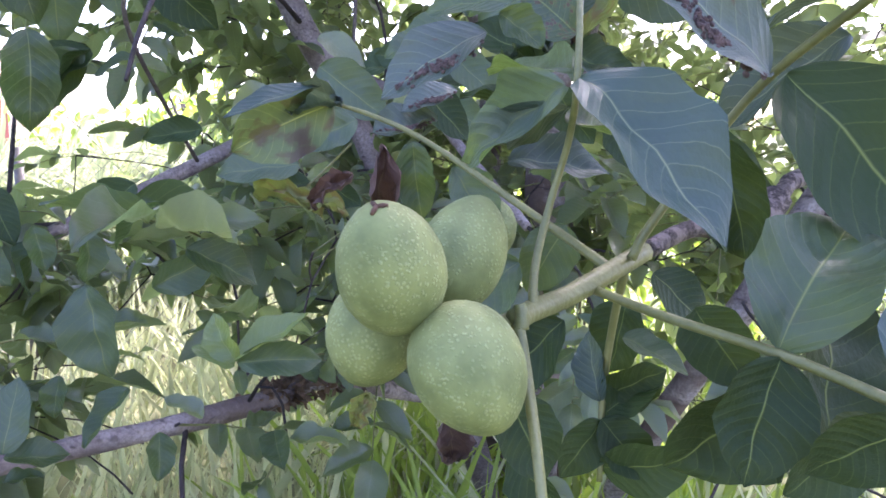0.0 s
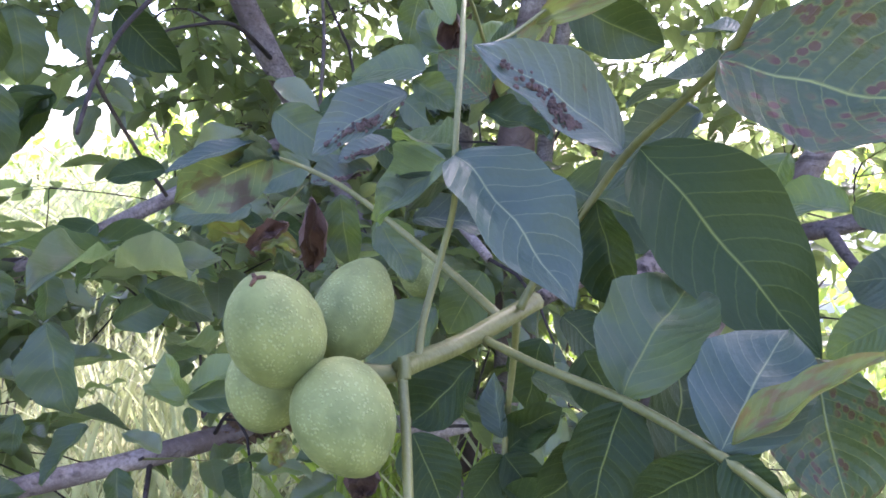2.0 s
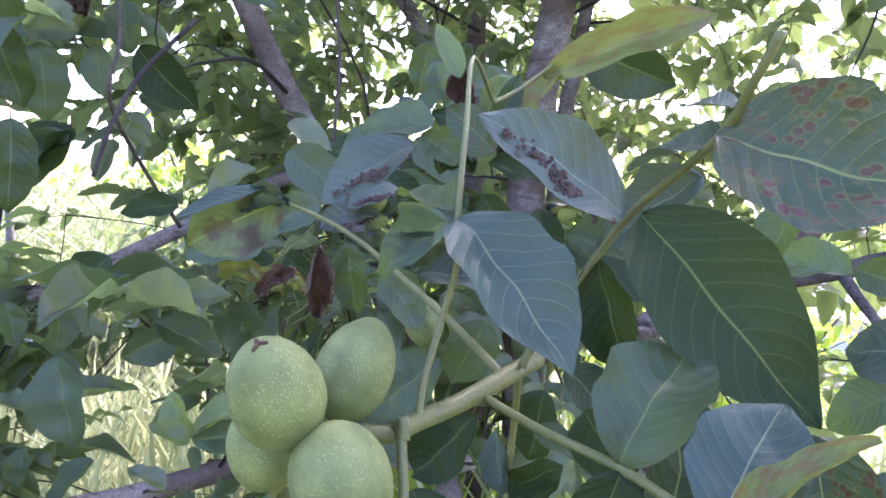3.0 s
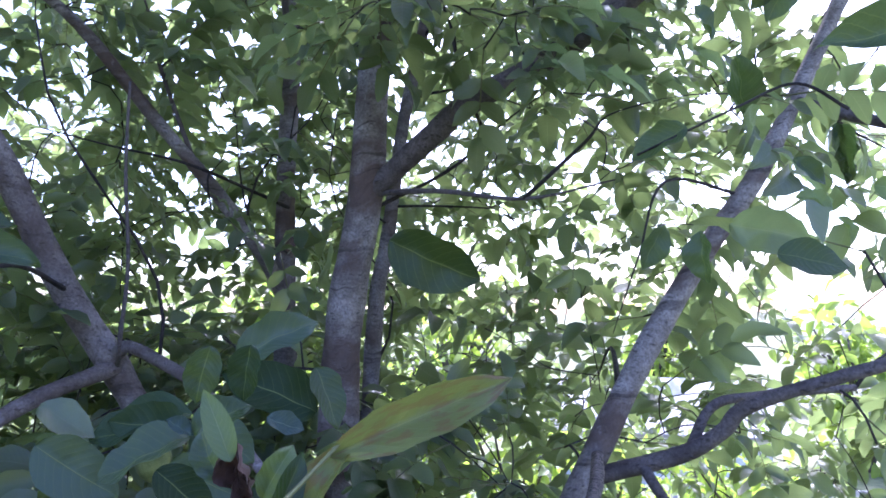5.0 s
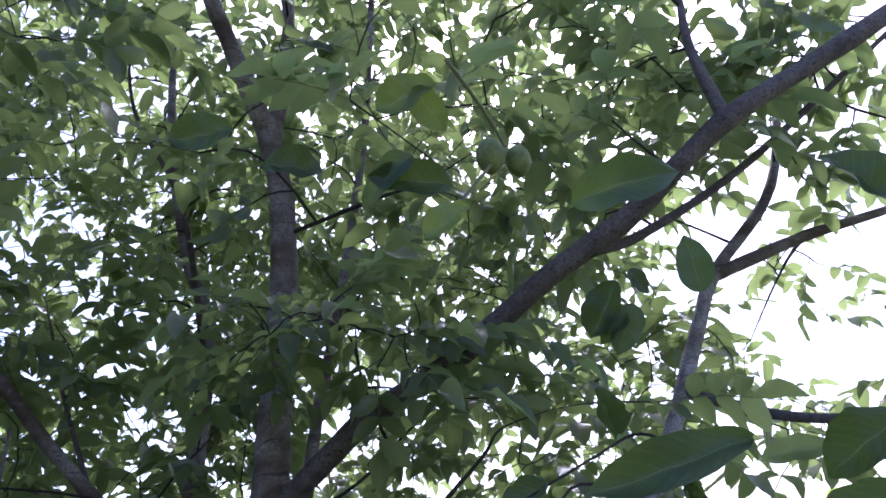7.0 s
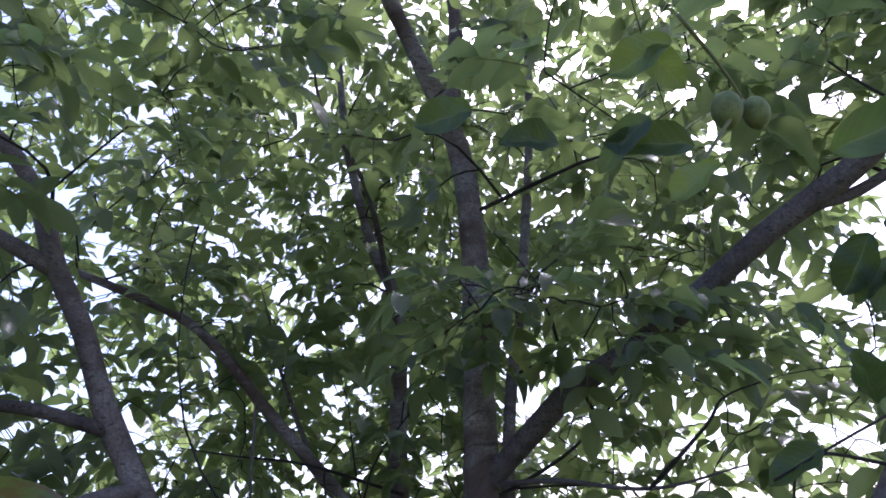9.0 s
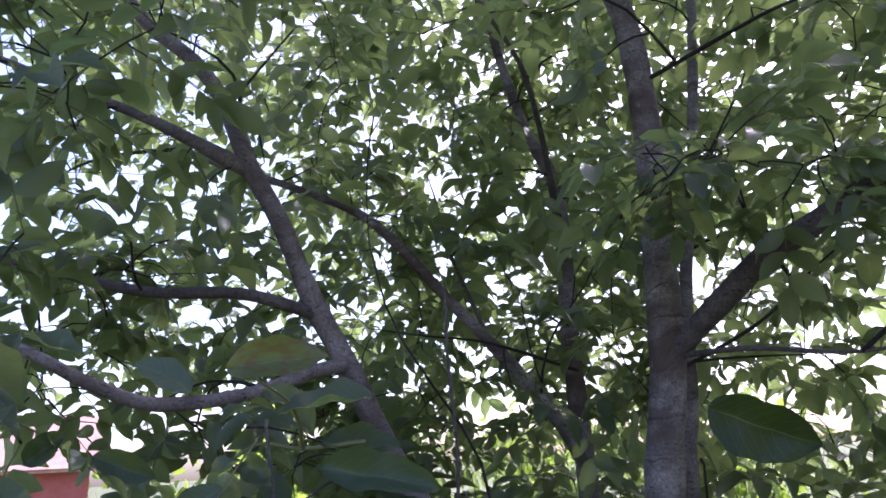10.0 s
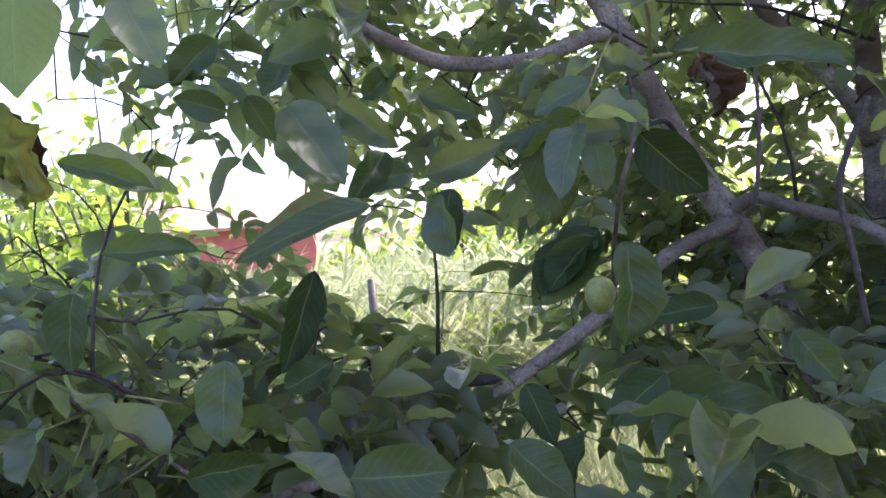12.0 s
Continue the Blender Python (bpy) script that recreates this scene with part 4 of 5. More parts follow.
leaf(side_shoot, (-0.853, 0.728, 1.782), (-0.901, 0.644, 1.734), 0.052, (0.71, -0.70, -0.06), M_LEAF_CROWN)
leaf(side_shoot, (-0.850, 0.395, 1.737), (-0.816, 0.403, 1.668), 0.055, (0.82, -0.57, -0.01), M_LEAF_CROWN)
leaf(side_shoot, (-0.749, 0.756, 1.576), (-0.643, 0.757, 1.606), 0.046, (0.20, -0.98, -0.04), M_LEAF_CROWN)
leaf(side_shoot, (-0.548, 0.816, 1.485), (-0.599, 0.755, 1.423), 0.060, (-0.04, -0.96, 0.29), M_LEAF_DEEP_SHADED)
leaf(side_shoot, (-0.982, 0.440, 1.615), (-0.897, 0.460, 1.568), 0.042, (0.54, -0.80, 0.28), M_LEAF_CROWN)
leaf(side_shoot, (-0.499, 0.760, 1.602), (-0.566, 0.742, 1.605), 0.036, (0.21, -0.96, 0.21), M_LEAF_CROWN)
leaf(side_shoot, (-0.847, 0.864, 1.754), (-0.898, 0.844, 1.713), 0.046, (0.46, -0.88, 0.05), M_LEAF)
leaf(side_shoot, (-0.848, 0.931, 1.721), (-0.765, 0.979, 1.683), 0.046, (0.41, -0.89, 0.21), M_LEAF)
leaf(side_shoot, (-0.918, 0.852, 1.583), (-0.845, 0.895, 1.602), 0.050, (0.56, -0.82, 0.12), M_LEAF)
leaf(side_shoot, (-1.008, 0.665, 1.787), (-1.063, 0.630, 1.730), 0.050, (0.67, -0.74, 0.07), M_LEAF)
nut(side_shoot, (-0.502, 0.626, 1.429), (-0.156, 0.209, -0.965), .0160, .0175, False)
leaf(side_shoot, (-0.470, 0.600, 1.480), (-0.465, 0.590, 1.385), .050, (0.62, -0.78, 0.10), M_LEAF)
nut(side_shoot, (-0.156, 0.903, 1.411), (0.184, 0.133, -0.974), .0235, .0255, False)
leaf(side_shoot, (0.041, 0.856, 1.468), (-0.068, 0.852, 1.522), 0.066, (0.21, -0.91, 0.37), M_LEAF_DEEP_SHADED)
leaf(side_shoot, (-0.095, 0.790, 1.464), (-0.170, 0.773, 1.480), 0.049, (0.27, -0.91, 0.31), M_LEAF_DEEP_SHADED)
leaf(side_shoot, (-0.017, 0.906, 1.492), (-0.104, 0.834, 1.432), 0.079, (-0.33, -0.33, 0.88), M_LEAF_DEEP_SHADED)
leaf(side_shoot, (-0.059, 0.905, 1.528), (0.039, 0.914, 1.584), 0.053, (-0.09, -0.94, 0.32), M_LEAF)
leaf(side_shoot, (-0.230, 0.749, 1.460), (-0.154, 0.763, 1.403), 0.059, (0.30, -0.94, 0.17), M_LEAF)
leaf(side_shoot, (-0.110, 0.781, 1.431), (-0.040, 0.784, 1.392), 0.065, (0.19, -0.95, 0.24), M_LEAF)
leaf(side_shoot, (0.041, 0.862, 1.522), (0.068, 0.853, 1.448), 0.048, (0.58, -0.76, 0.30), M_LEAF)
leaf(side_shoot, (0.192, 1.599, 1.762), (0.405, 1.575, 1.660), 0.159, (-0.25, -0.92, -0.30), M_LEAF)
leaf(side_shoot, (-0.372, 0.893, 1.770), (-0.490, 0.833, 1.766), 0.059, (0.20, -0.45, 0.87), M_LEAF_CROWN)
leaf(side_shoot, (-0.084, 0.795, 1.478), (-0.024, 0.795, 1.425), 0.054, (0.28, -0.91, 0.31), M_LEAF)
leaf(side_shoot, (-0.090, 0.794, 1.478), (-0.190, 0.774, 1.467), 0.053, (0.05, -0.64, 0.76), M_LEAF_DEEP_SHADED)
leaf(side_shoot, (-0.113, 0.736, 1.433), (-0.052, 0.736, 1.384), 0.044, (0.32, -0.86, 0.39), M_LEAF_DEEP_SHADED)
leaf(side_shoot, (-0.179, 0.716, 1.401), (-0.240, 0.691, 1.372), 0.061, (0.27, -0.93, 0.24), M_LEAF)
leaf(side_shoot, (-0.220, 0.639, 1.353), (-0.291, 0.606, 1.348), 0.047, (0.29, -0.74, 0.61), M_LEAF)

left_shoot = shoot([(-1.082, 0.539, 1.964), (-0.998, 0.599, 1.906), (-0.916, 0.627, 1.876), (-0.883, 0.666, 1.864)], .006, .003, M_TWIG)
stalk(left_shoot, [(-0.883, 0.666, 1.864), (-0.914, 0.736, 1.778), (-0.908, 0.796, 1.699), (-0.875, 0.829, 1.636)], .003, .0015, M_SHOOT)
leaf(left_shoot, (-0.883, 0.666, 1.864), (-0.813, 0.751, 1.787), 0.095, (0.78, -0.63, 0.01), M_LEAF_CROWN)
leaf(left_shoot, (-0.877, 0.599, 1.861), (-0.904, 0.430, 1.796), 0.059, (0.53, -0.38, 0.76), M_LEAF_CROWN)
leaf(left_shoot, (-0.972, 0.741, 1.689), (-0.910, 0.777, 1.573), 0.099, (0.60, -0.80, 0.07), M_LEAF_CROWN)
leaf(left_shoot, (-0.913, 0.794, 1.686), (-0.846, 0.826, 1.634), 0.056, (0.62, -0.69, 0.37), M_LEAF_CROWN)
leaf(left_shoot, (-0.837, 0.759, 1.552), (-0.930, 0.599, 1.508), 0.051, (0.23, -0.38, 0.90), M_LEAF_YELLOW)
leaf(left_shoot, (-0.848, 0.813, 1.625), (-0.860, 0.740, 1.550), 0.045, (0.78, -0.51, 0.36), M_LEAF)
leaf(left_shoot, (-0.941, 0.490, 1.735), (-0.930, 0.509, 1.716), 0.032, (0.84, -0.54, -0.09), M_LEAF)
leaf(left_shoot, (-0.915, 0.736, 1.770), (-0.935, 0.660, 1.709), 0.068, (0.29, -0.64, 0.71), M_LEAF)
leaf(left_shoot, (-0.934, 0.722, 1.754), (-0.882, 0.778, 1.703), 0.071, (0.82, -0.46, 0.34), M_LEAF)
leaf(left_shoot, (-0.966, 0.631, 1.679), (-1.006, 0.581, 1.695), 0.068, (0.70, -0.65, -0.30), M_LEAF)

low_shoot = shoot([(-1.180, 0.409, 1.419), (-1.145, 0.461, 1.369), (-1.092, 0.520, 1.300), (-1.071, 0.597, 1.218), (-1.013, 0.632, 1.157)], .006, .003, M_TWIG)
nut(low_shoot, (-1.174, 0.458, 1.402), (-0.062, -0.062, -0.996), .022, .024, False)
leaf(low_shoot, (-0.774, 0.251, 1.697), (-0.792, 0.268, 1.616), 0.075, (0.97, -0.12, -0.23), M_LEAF_CROWN)
leaf(low_shoot, (-0.817, 0.248, 1.609), (-0.803, 0.289, 1.538), 0.057, (0.78, -0.47, 0.40), M_LEAF_YELLOW, True)
leaf(low_shoot, (-0.746, 0.609, 1.539), (-0.842, 0.494, 1.499), 0.039, (0.45, -0.60, 0.66), M_LEAF)
leaf(low_shoot, (-0.703, 0.692, 1.547), (-0.699, 0.694, 1.469), 0.061, (-0.14, -0.99, -0.04), M_LEAF)
leaf(low_shoot, (-0.550, 0.805, 1.481), (-0.627, 0.775, 1.400), 0.061, (0.34, -0.94, 0.03), M_LEAF)
leaf(low_shoot, (-0.495, 0.793, 1.302), (-0.328, 0.794, 1.250), 0.063, (0.20, -0.76, 0.62), M_LEAF)
leaf(low_shoot, (-0.833, 0.463, 1.394), (-0.828, 0.443, 1.315), 0.083, (0.43, -0.87, 0.25), M_LEAF)
leaf(low_shoot, (-0.618, 0.708, 1.318), (-0.584, 0.700, 1.251), 0.040, (0.52, -0.77, 0.35), M_LEAF_DEEP_SHADED)
leaf(low_shoot, (-0.785, 0.477, 1.295), (-0.720, 0.511, 1.252), 0.063, (0.48, 0.16, 0.86), M_LEAF)
leaf(low_shoot, (-0.731, 0.510, 1.268), (-0.642, 0.566, 1.267), 0.059, (0.49, -0.77, 0.41), M_LEAF)
leaf(low_shoot, (-0.845, 0.413, 1.293), (-0.793, 0.469, 1.294), 0.067, (0.73, -0.68, 0.00), M_LEAF_DEEP_SHADED)
leaf(low_shoot, (-1.001, 0.425, 1.470), (-1.004, 0.407, 1.391), 0.070, (0.44, -0.88, 0.18), M_LEAF_DEEP_SHADED)
leaf(low_shoot, (-0.829, 0.611, 1.469), (-0.858, 0.570, 1.357), 0.044, (0.76, -0.65, 0.04), M_LEAF_DEEP_SHADED)
leaf(low_shoot, (-0.814, 0.608, 1.363), (-0.857, 0.566, 1.339), 0.041, (0.50, -0.76, 0.42), M_LEAF_DEEP_SHADED)
leaf(low_shoot, (-0.944, 0.421, 1.511), (-0.887, 0.491, 1.506), 0.032, (0.72, -0.56, 0.40), M_LEAF)
leaf(low_shoot, (-0.844, 0.285, 1.601), (-0.835, 0.310, 1.562), 0.045, (0.78, -0.48, 0.40), M_LEAF_DEAD, True)
leaf(low_shoot, (-0.832, 0.310, 1.580), (-0.792, 0.368, 1.559), 0.023, (0.83, -0.53, 0.14), M_LEAF)
leaf(low_shoot, (-0.902, 0.675, 1.599), (-0.844, 0.719, 1.594), 0.053, (0.58, -0.72, 0.37), M_LEAF_CROWN)
leaf(low_shoot, (-0.427, 0.752, 1.301), (-0.487, 0.726, 1.249), 0.076, (-0.49, -0.43, 0.76), M_LEAF)
leaf(low_shoot, (-0.616, 0.638, 1.269), (-0.548, 0.644, 1.219), 0.054, (0.48, -0.65, 0.58), M_LEAF)
leaf(low_shoot, (-0.552, 0.716, 1.267), (-0.573, 0.684, 1.200), 0.072, (-0.55, -0.67, 0.50), M_LEAF_DEEP_SHADED)
leaf(low_shoot, (-0.260, 0.639, 1.317), (-0.175, 0.638, 1.336), 0.039, (-0.06, -0.74, 0.67), M_LEAF_YELLOW, True)
stalk(low_shoot, [(-0.253, 0.689, 1.309), (-0.222, 0.695, 1.335), (-0.182, 0.701, 1.375)], .0016, .0012, M_SHOOT)
leaf(low_shoot, (-0.227, 0.695, 1.333), (-0.284, 0.694, 1.325), 0.045, (-0.05, -0.87, 0.49), M_LEAF_DEEP_SHADED)
leaf(low_shoot, (-0.196, 0.700, 1.362), (-0.235, 0.720, 1.395), 0.041, (0.24, -0.67, 0.70), M_LEAF)
leaf(low_shoot, (-0.213, 0.695, 1.338), (-0.171, 0.672, 1.312), 0.064, (-0.39, -0.90, 0.19), M_LEAF_DEEP_SHADED)
leaf(low_shoot, (-0.340, 0.804, 1.362), (-0.299, 0.793, 1.310), 0.052, (0.06, -0.97, 0.25), M_LEAF)
leaf(low_shoot, (-0.315, 0.869, 1.439), (-0.391, 0.857, 1.400), 0.047, (-0.17, -0.79, 0.58), M_LEAF_CROWN)
leaf(low_shoot, (-0.219, 0.818, 1.441), (-0.239, 0.808, 1.374), 0.058, (0.50, -0.87, -0.02), M_LEAF)
leaf(low_shoot, (-0.237, 0.774, 1.495), (-0.180, 0.767, 1.469), 0.044, (0.23, -0.70, 0.67), M_LEAF_CROWN)
leaf(low_shoot, (-0.419, 0.850, 1.387), (-0.496, 0.832, 1.376), 0.038, (0.17, -0.91, 0.37), M_LEAF_DEEP_SHADED)
leaf(low_shoot, (-0.472, 0.772, 1.320), (-0.530, 0.738, 1.267), 0.051, (0.19, -0.91, 0.37), M_LEAF_DEEP_SHADED)

high_shoot = shoot([(0.391, 0.614, 2.347), (0.454, 0.664, 2.298), (0.487, 0.693, 2.263)], .003, .002, M_SHOOT)
nut(high_shoot, (0.464, 0.698, 2.251), (-0.000, 0.423, -0.906), .0225, .0245, False)
nut(high_shoot, (0.512, 0.714, 2.255), (0.190, 0.373, -0.908), .020, .022, False)
stalk(high_shoot, [(0.487, 0.693, 2.263), (0.405, 0.689, 2.164), (0.352, 0.678, 2.105)], .003, .002, M_SHOOT)
leaf(high_shoot, (0.406, 0.644, 2.137), (0.348, 0.678, 2.106), 0.055, (-0.57, -0.80, 0.19), M_LEAF_LIME)
leaf(high_shoot, (0.397, 0.678, 2.183), (0.286, 0.685, 2.209), 0.050, (-0.09, -0.98, -0.16), M_LEAF)
leaf(high_shoot, (0.340, 0.610, 2.291), (0.386, 0.638, 2.244), 0.048, (-0.19, -0.76, -0.63), M_LEAF_LIME)
leaf(high_shoot, (0.368, 0.600, 2.294), (0.291, 0.636, 2.272), 0.053, (-0.39, -0.91, -0.13), M_LEAF_LIME)
leaf(high_shoot, (0.117, 0.659, 2.251), (0.039, 0.662, 2.231), 0.057, (0.01, -0.97, -0.22), M_LEAF)
leaf(high_shoot, (0.228, 0.690, 2.210), (0.150, 0.684, 2.220), 0.049, (0.08, -1.00, 0.03), M_LEAF)
leaf(high_shoot, (0.344, 0.664, 2.224), (0.272, 0.706, 2.179), 0.046, (-0.51, -0.86, 0.00), M_LEAF)
leaf(high_shoot, (0.545, 0.646, 2.142), (0.659, 0.565, 2.153), 0.065, (-0.53, -0.80, -0.28), M_LEAF)
leaf(high_shoot, (0.512, 0.381, 1.789), (0.381, 0.404, 1.761), 0.036, (-0.22, -0.94, 0.27), M_LEAF)
leaf(high_shoot, (0.617, 0.353, 1.794), (0.575, 0.400, 1.760), 0.051, (-0.80, -0.57, 0.21), M_LEAF)
leaf(high_shoot, (0.545, 0.292, 1.736), (0.495, 0.340, 1.712), 0.070, (-0.65, -0.75, -0.11), M_LEAF)
leaf(high_shoot, (0.526, 0.377, 1.743), (0.500, 0.398, 1.717), 0.053, (-0.73, -0.06, 0.68), M_LEAF_LIME)
leaf(high_shoot, (0.838, 0.465, 2.040), (0.786, 0.472, 2.118), 0.083, (-0.10, -0.99, 0.01), M_LEAF)
leaf(high_shoot, (0.692, 0.832, 2.115), (0.651, 0.885, 2.040), 0.065, (-0.66, -0.73, -0.16), M_LEAF)
leaf(high_shoot, (0.707, 0.817, 2.127), (0.737, 0.817, 2.088), 0.057, (-0.11, -0.99, -0.08), M_LEAF)
leaf(high_shoot, (0.714, 0.836, 2.077), (0.689, 0.877, 2.007), 0.101, (-0.29, -0.87, -0.40), M_LEAF)
leaf(high_shoot, (0.707, 0.847, 2.062), (0.666, 0.881, 2.029), 0.056, (-0.72, -0.68, 0.15), M_LEAF)
leaf(high_shoot, (0.856, 0.857, 2.105), (0.833, 0.828, 2.197), 0.071, (-0.47, -0.80, -0.37), M_LEAF)
leaf(high_shoot, (0.624, 0.913, 1.993), (0.593, 0.910, 2.045), 0.075, (0.45, -0.87, 0.21), M_LEAF)
leaf(high_shoot, (0.687, 0.701, 1.730), (0.743, 0.659, 1.704), 0.038, (-0.48, -0.82, 0.31), M_LEAF_LIME)
leaf(high_shoot, (0.619, 0.747, 1.722), (0.656, 0.725, 1.708), 0.026, (-0.18, -0.73, 0.66), M_LEAF_LIME)
leaf(high_shoot, (0.657, 0.725, 1.695), (0.671, 0.716, 1.661), 0.035, (0.30, -0.88, 0.37), M_LEAF_LIME)
leaf(high_shoot, (0.553, 0.785, 1.695), (0.620, 0.725, 1.664), 0.070, (-0.67, -0.74, -0.05), M_LEAF_CROWN)
leaf(high_shoot, (0.540, 0.679, 1.645), (0.601, 0.642, 1.634), 0.047, (-0.41, -0.80, 0.43), M_LEAF)
leaf(high_shoot, (0.554, 0.552, 1.628), (0.611, 0.510, 1.661), 0.072, (-0.55, -0.08, 0.83), M_LEAF_CROWN)
leaf(high_shoot, (0.506, 0.793, 1.817), (0.442, 0.822, 1.784), 0.042, (-0.54, -0.76, 0.36), M_LEAF)
leaf(high_shoot, (0.479, 0.817, 1.695), (0.455, 0.825, 1.638), 0.064, (0.07, -0.98, -0.17), M_LEAF)
leaf(high_shoot, (0.496, 0.756, 1.681), (0.497, 0.755, 1.618), 0.077, (-0.91, -0.42, 0.01), M_LEAF)
leaf(high_shoot, (0.652, 0.716, 1.803), (0.677, 0.709, 1.725), 0.032, (-0.52, -0.75, 0.41), M_LEAF, True)
leaf(high_shoot, (0.634, 0.541, 1.793), (0.683, 0.496, 1.797), 0.026, (-0.69, -0.72, 0.14), M_LEAF_CROWN)
leaf(high_shoot, (0.647, 0.783, 1.779), (0.680, 0.766, 1.744), 0.026, (-0.22, -0.94, 0.24), M_LEAF)
stalk(high_shoot, [(0.664, 0.704, 1.821), (0.615, 0.727, 1.858), (0.559, 0.763, 1.838), (0.449, 0.819, 1.787)], .0022, .0016, M_TWIG_THIN)

back_shoot = shoot([(-0.275, 0.610, 1.579), (-0.301, 0.552, 1.516), (-0.299, 0.502, 1.466), (-0.296, 0.471, 1.423)], .0026, .0016, M_TWIG_THIN)
leaf(back_shoot, (-0.507, 0.709, 1.205), (-0.478, 0.692, 1.095), 0.130, (0.14, -0.97, 0.18), M_LEAF)
leaf(back_shoot, (-0.444, 0.746, 1.195), (-0.381, 0.787, 1.229), 0.059, (0.56, -0.83, -0.04), M_LEAF)
leaf(back_shoot, (-0.241, 0.522, 1.189), (-0.189, 0.555, 1.229), 0.031, (-0.25, -0.57, 0.78), M_LEAF_LIME)
leaf(back_shoot, (-0.241, 0.522, 1.189), (-0.266, 0.524, 1.229), 0.034, (0.06, -1.00, 0.08), M_LEAF_LIME)
leaf(back_shoot, (-0.241, 0.522, 1.187), (-0.171, 0.547, 1.188), 0.031, (0.32, -0.87, 0.38), M_LEAF)
leaf(back_shoot, (-0.243, 0.520, 1.185), (-0.274, 0.513, 1.208), 0.025, (0.61, -0.34, 0.72), M_LEAF_LIME)
leaf(back_shoot, (-0.240, 0.520, 1.182), (-0.234, 0.515, 1.161), 0.026, (0.74, -0.55, 0.38), M_LEAF)
leaf(back_shoot, (-0.489, 0.540, 1.076), (-0.490, 0.572, 1.143), 0.058, (0.24, -0.87, 0.42), M_LEAF)
leaf(back_shoot, (-0.487, 0.539, 1.071), (-0.442, 0.573, 1.066), 0.037, (0.33, -0.32, 0.89), M_LEAF)
leaf(back_shoot, (-0.484, 0.532, 1.054), (-0.457, 0.552, 1.050), 0.029, (0.24, -0.13, 0.96), M_LEAF)
leaf(back_shoot, (-0.395, 0.660, 1.050), (-0.389, 0.638, 1.002), 0.058, (0.65, -0.65, 0.39), M_LEAF)
leaf(back_shoot, (-0.357, 0.684, 1.057), (-0.395, 0.678, 1.088), 0.038, (0.64, -0.14, 0.76), M_LEAF_CROWN)
leaf(back_shoot, (-0.490, 0.630, 1.123), (-0.489, 0.612, 1.081), 0.034, (0.22, -0.89, 0.39), M_LEAF)
leaf(back_shoot, (-0.429, 0.662, 1.098), (-0.463, 0.616, 1.050), 0.067, (-0.36, -0.54, 0.77), M_LEAF)
leaf(back_shoot, (-0.359, 0.694, 1.282), (-0.289, 0.726, 1.289), 0.037, (0.28, -0.75, 0.60), M_LEAF_CROWN)
leaf(back_shoot, (-0.490, 0.613, 1.289), (-0.481, 0.611, 1.243), 0.047, (0.69, -0.70, 0.17), M_LEAF)
leaf(back_shoot, (-0.453, 0.639, 1.280), (-0.447, 0.632, 1.227), 0.048, (0.85, -0.51, 0.16), M_LEAF)
leaf(back_shoot, (-0.366, 0.686, 1.257), (-0.293, 0.711, 1.216), 0.047, (0.53, -0.64, 0.56), M_LEAF)
# -- shoots end


# ---- crown: twigs with compound leaves ----
rng = random.Random(7)


def rand_dir(bias, spread=1.0):
    v = np.array([rng.gauss(0, 1) for _ in range(3)])
    v = v / np.linalg.norm(v) * spread + np.array(bias, float)
    return v / np.linalg.norm(v)


def compound_leaf(base, d, size, out, rachis, pairs=3):
    """A walnut leaf: a stalk with pairs of leaflets and one at its tip."""
    d = d / np.linalg.norm(d)
    d = d * (1, 1, 0.55)
    d = d / np.linalg.norm(d)
    up = np.array([0, 0, 1.0]) + 0.35 * np.array([rng.gauss(0, 1) for _ in range(3)])
    R = turn_to(d, up)
    side, top = R[:, 1], R[:, 2]
    length = size * (0.9 + 0.35 * pairs)
    sag = np.array([0, 0, -0.18])
    pts = [base + d * length * t + sag * length * t * t for t in (0, 0.35, 0.7, 1.0)]
    rachis.append(tube(np.column_stack([np.array(pts), [0.0022, 0.0018, 0.0014, 0.001]]), 3, 0.0))
    for k in range(pairs):
        t = 0.38 + 0.5 * k / max(1, pairs - 1)
        p = base + d * length * t + sag * length * t * t
        ln = size * (0.75 + 0.25 * k / pairs) * rng.uniform(0.85, 1.15)
        for sgn in (-1, 1):
            if rng.random() < 0.07:
                continue
            dd = side * sgn + d * rng.uniform(0.35, 0.7) + np.array([0, 0, -rng.uniform(0.0, 0.45)])
            out.append((p, dd / np.linalg.norm(dd), top + 0.35 * np.array([rng.gauss(0, 1) for _ in range(3)]), ln, ln * rng.uniform(0.44, 0.57)))
    p = pts[-1]
    dd = d + np.array([0, 0, -rng.uniform(0.05, 0.45)])
    ln = size * rng.uniform(1.0, 1.2)
    out.append((p, dd / np.linalg.norm(dd), top, ln, ln * 0.47))


def in_glade(p):
    """The clearing under the crown in which the camera moves."""
    x, y, z = p
    return y < 0.66 and -1.0 < x < 0.85 and 0.9 < z < 2.35


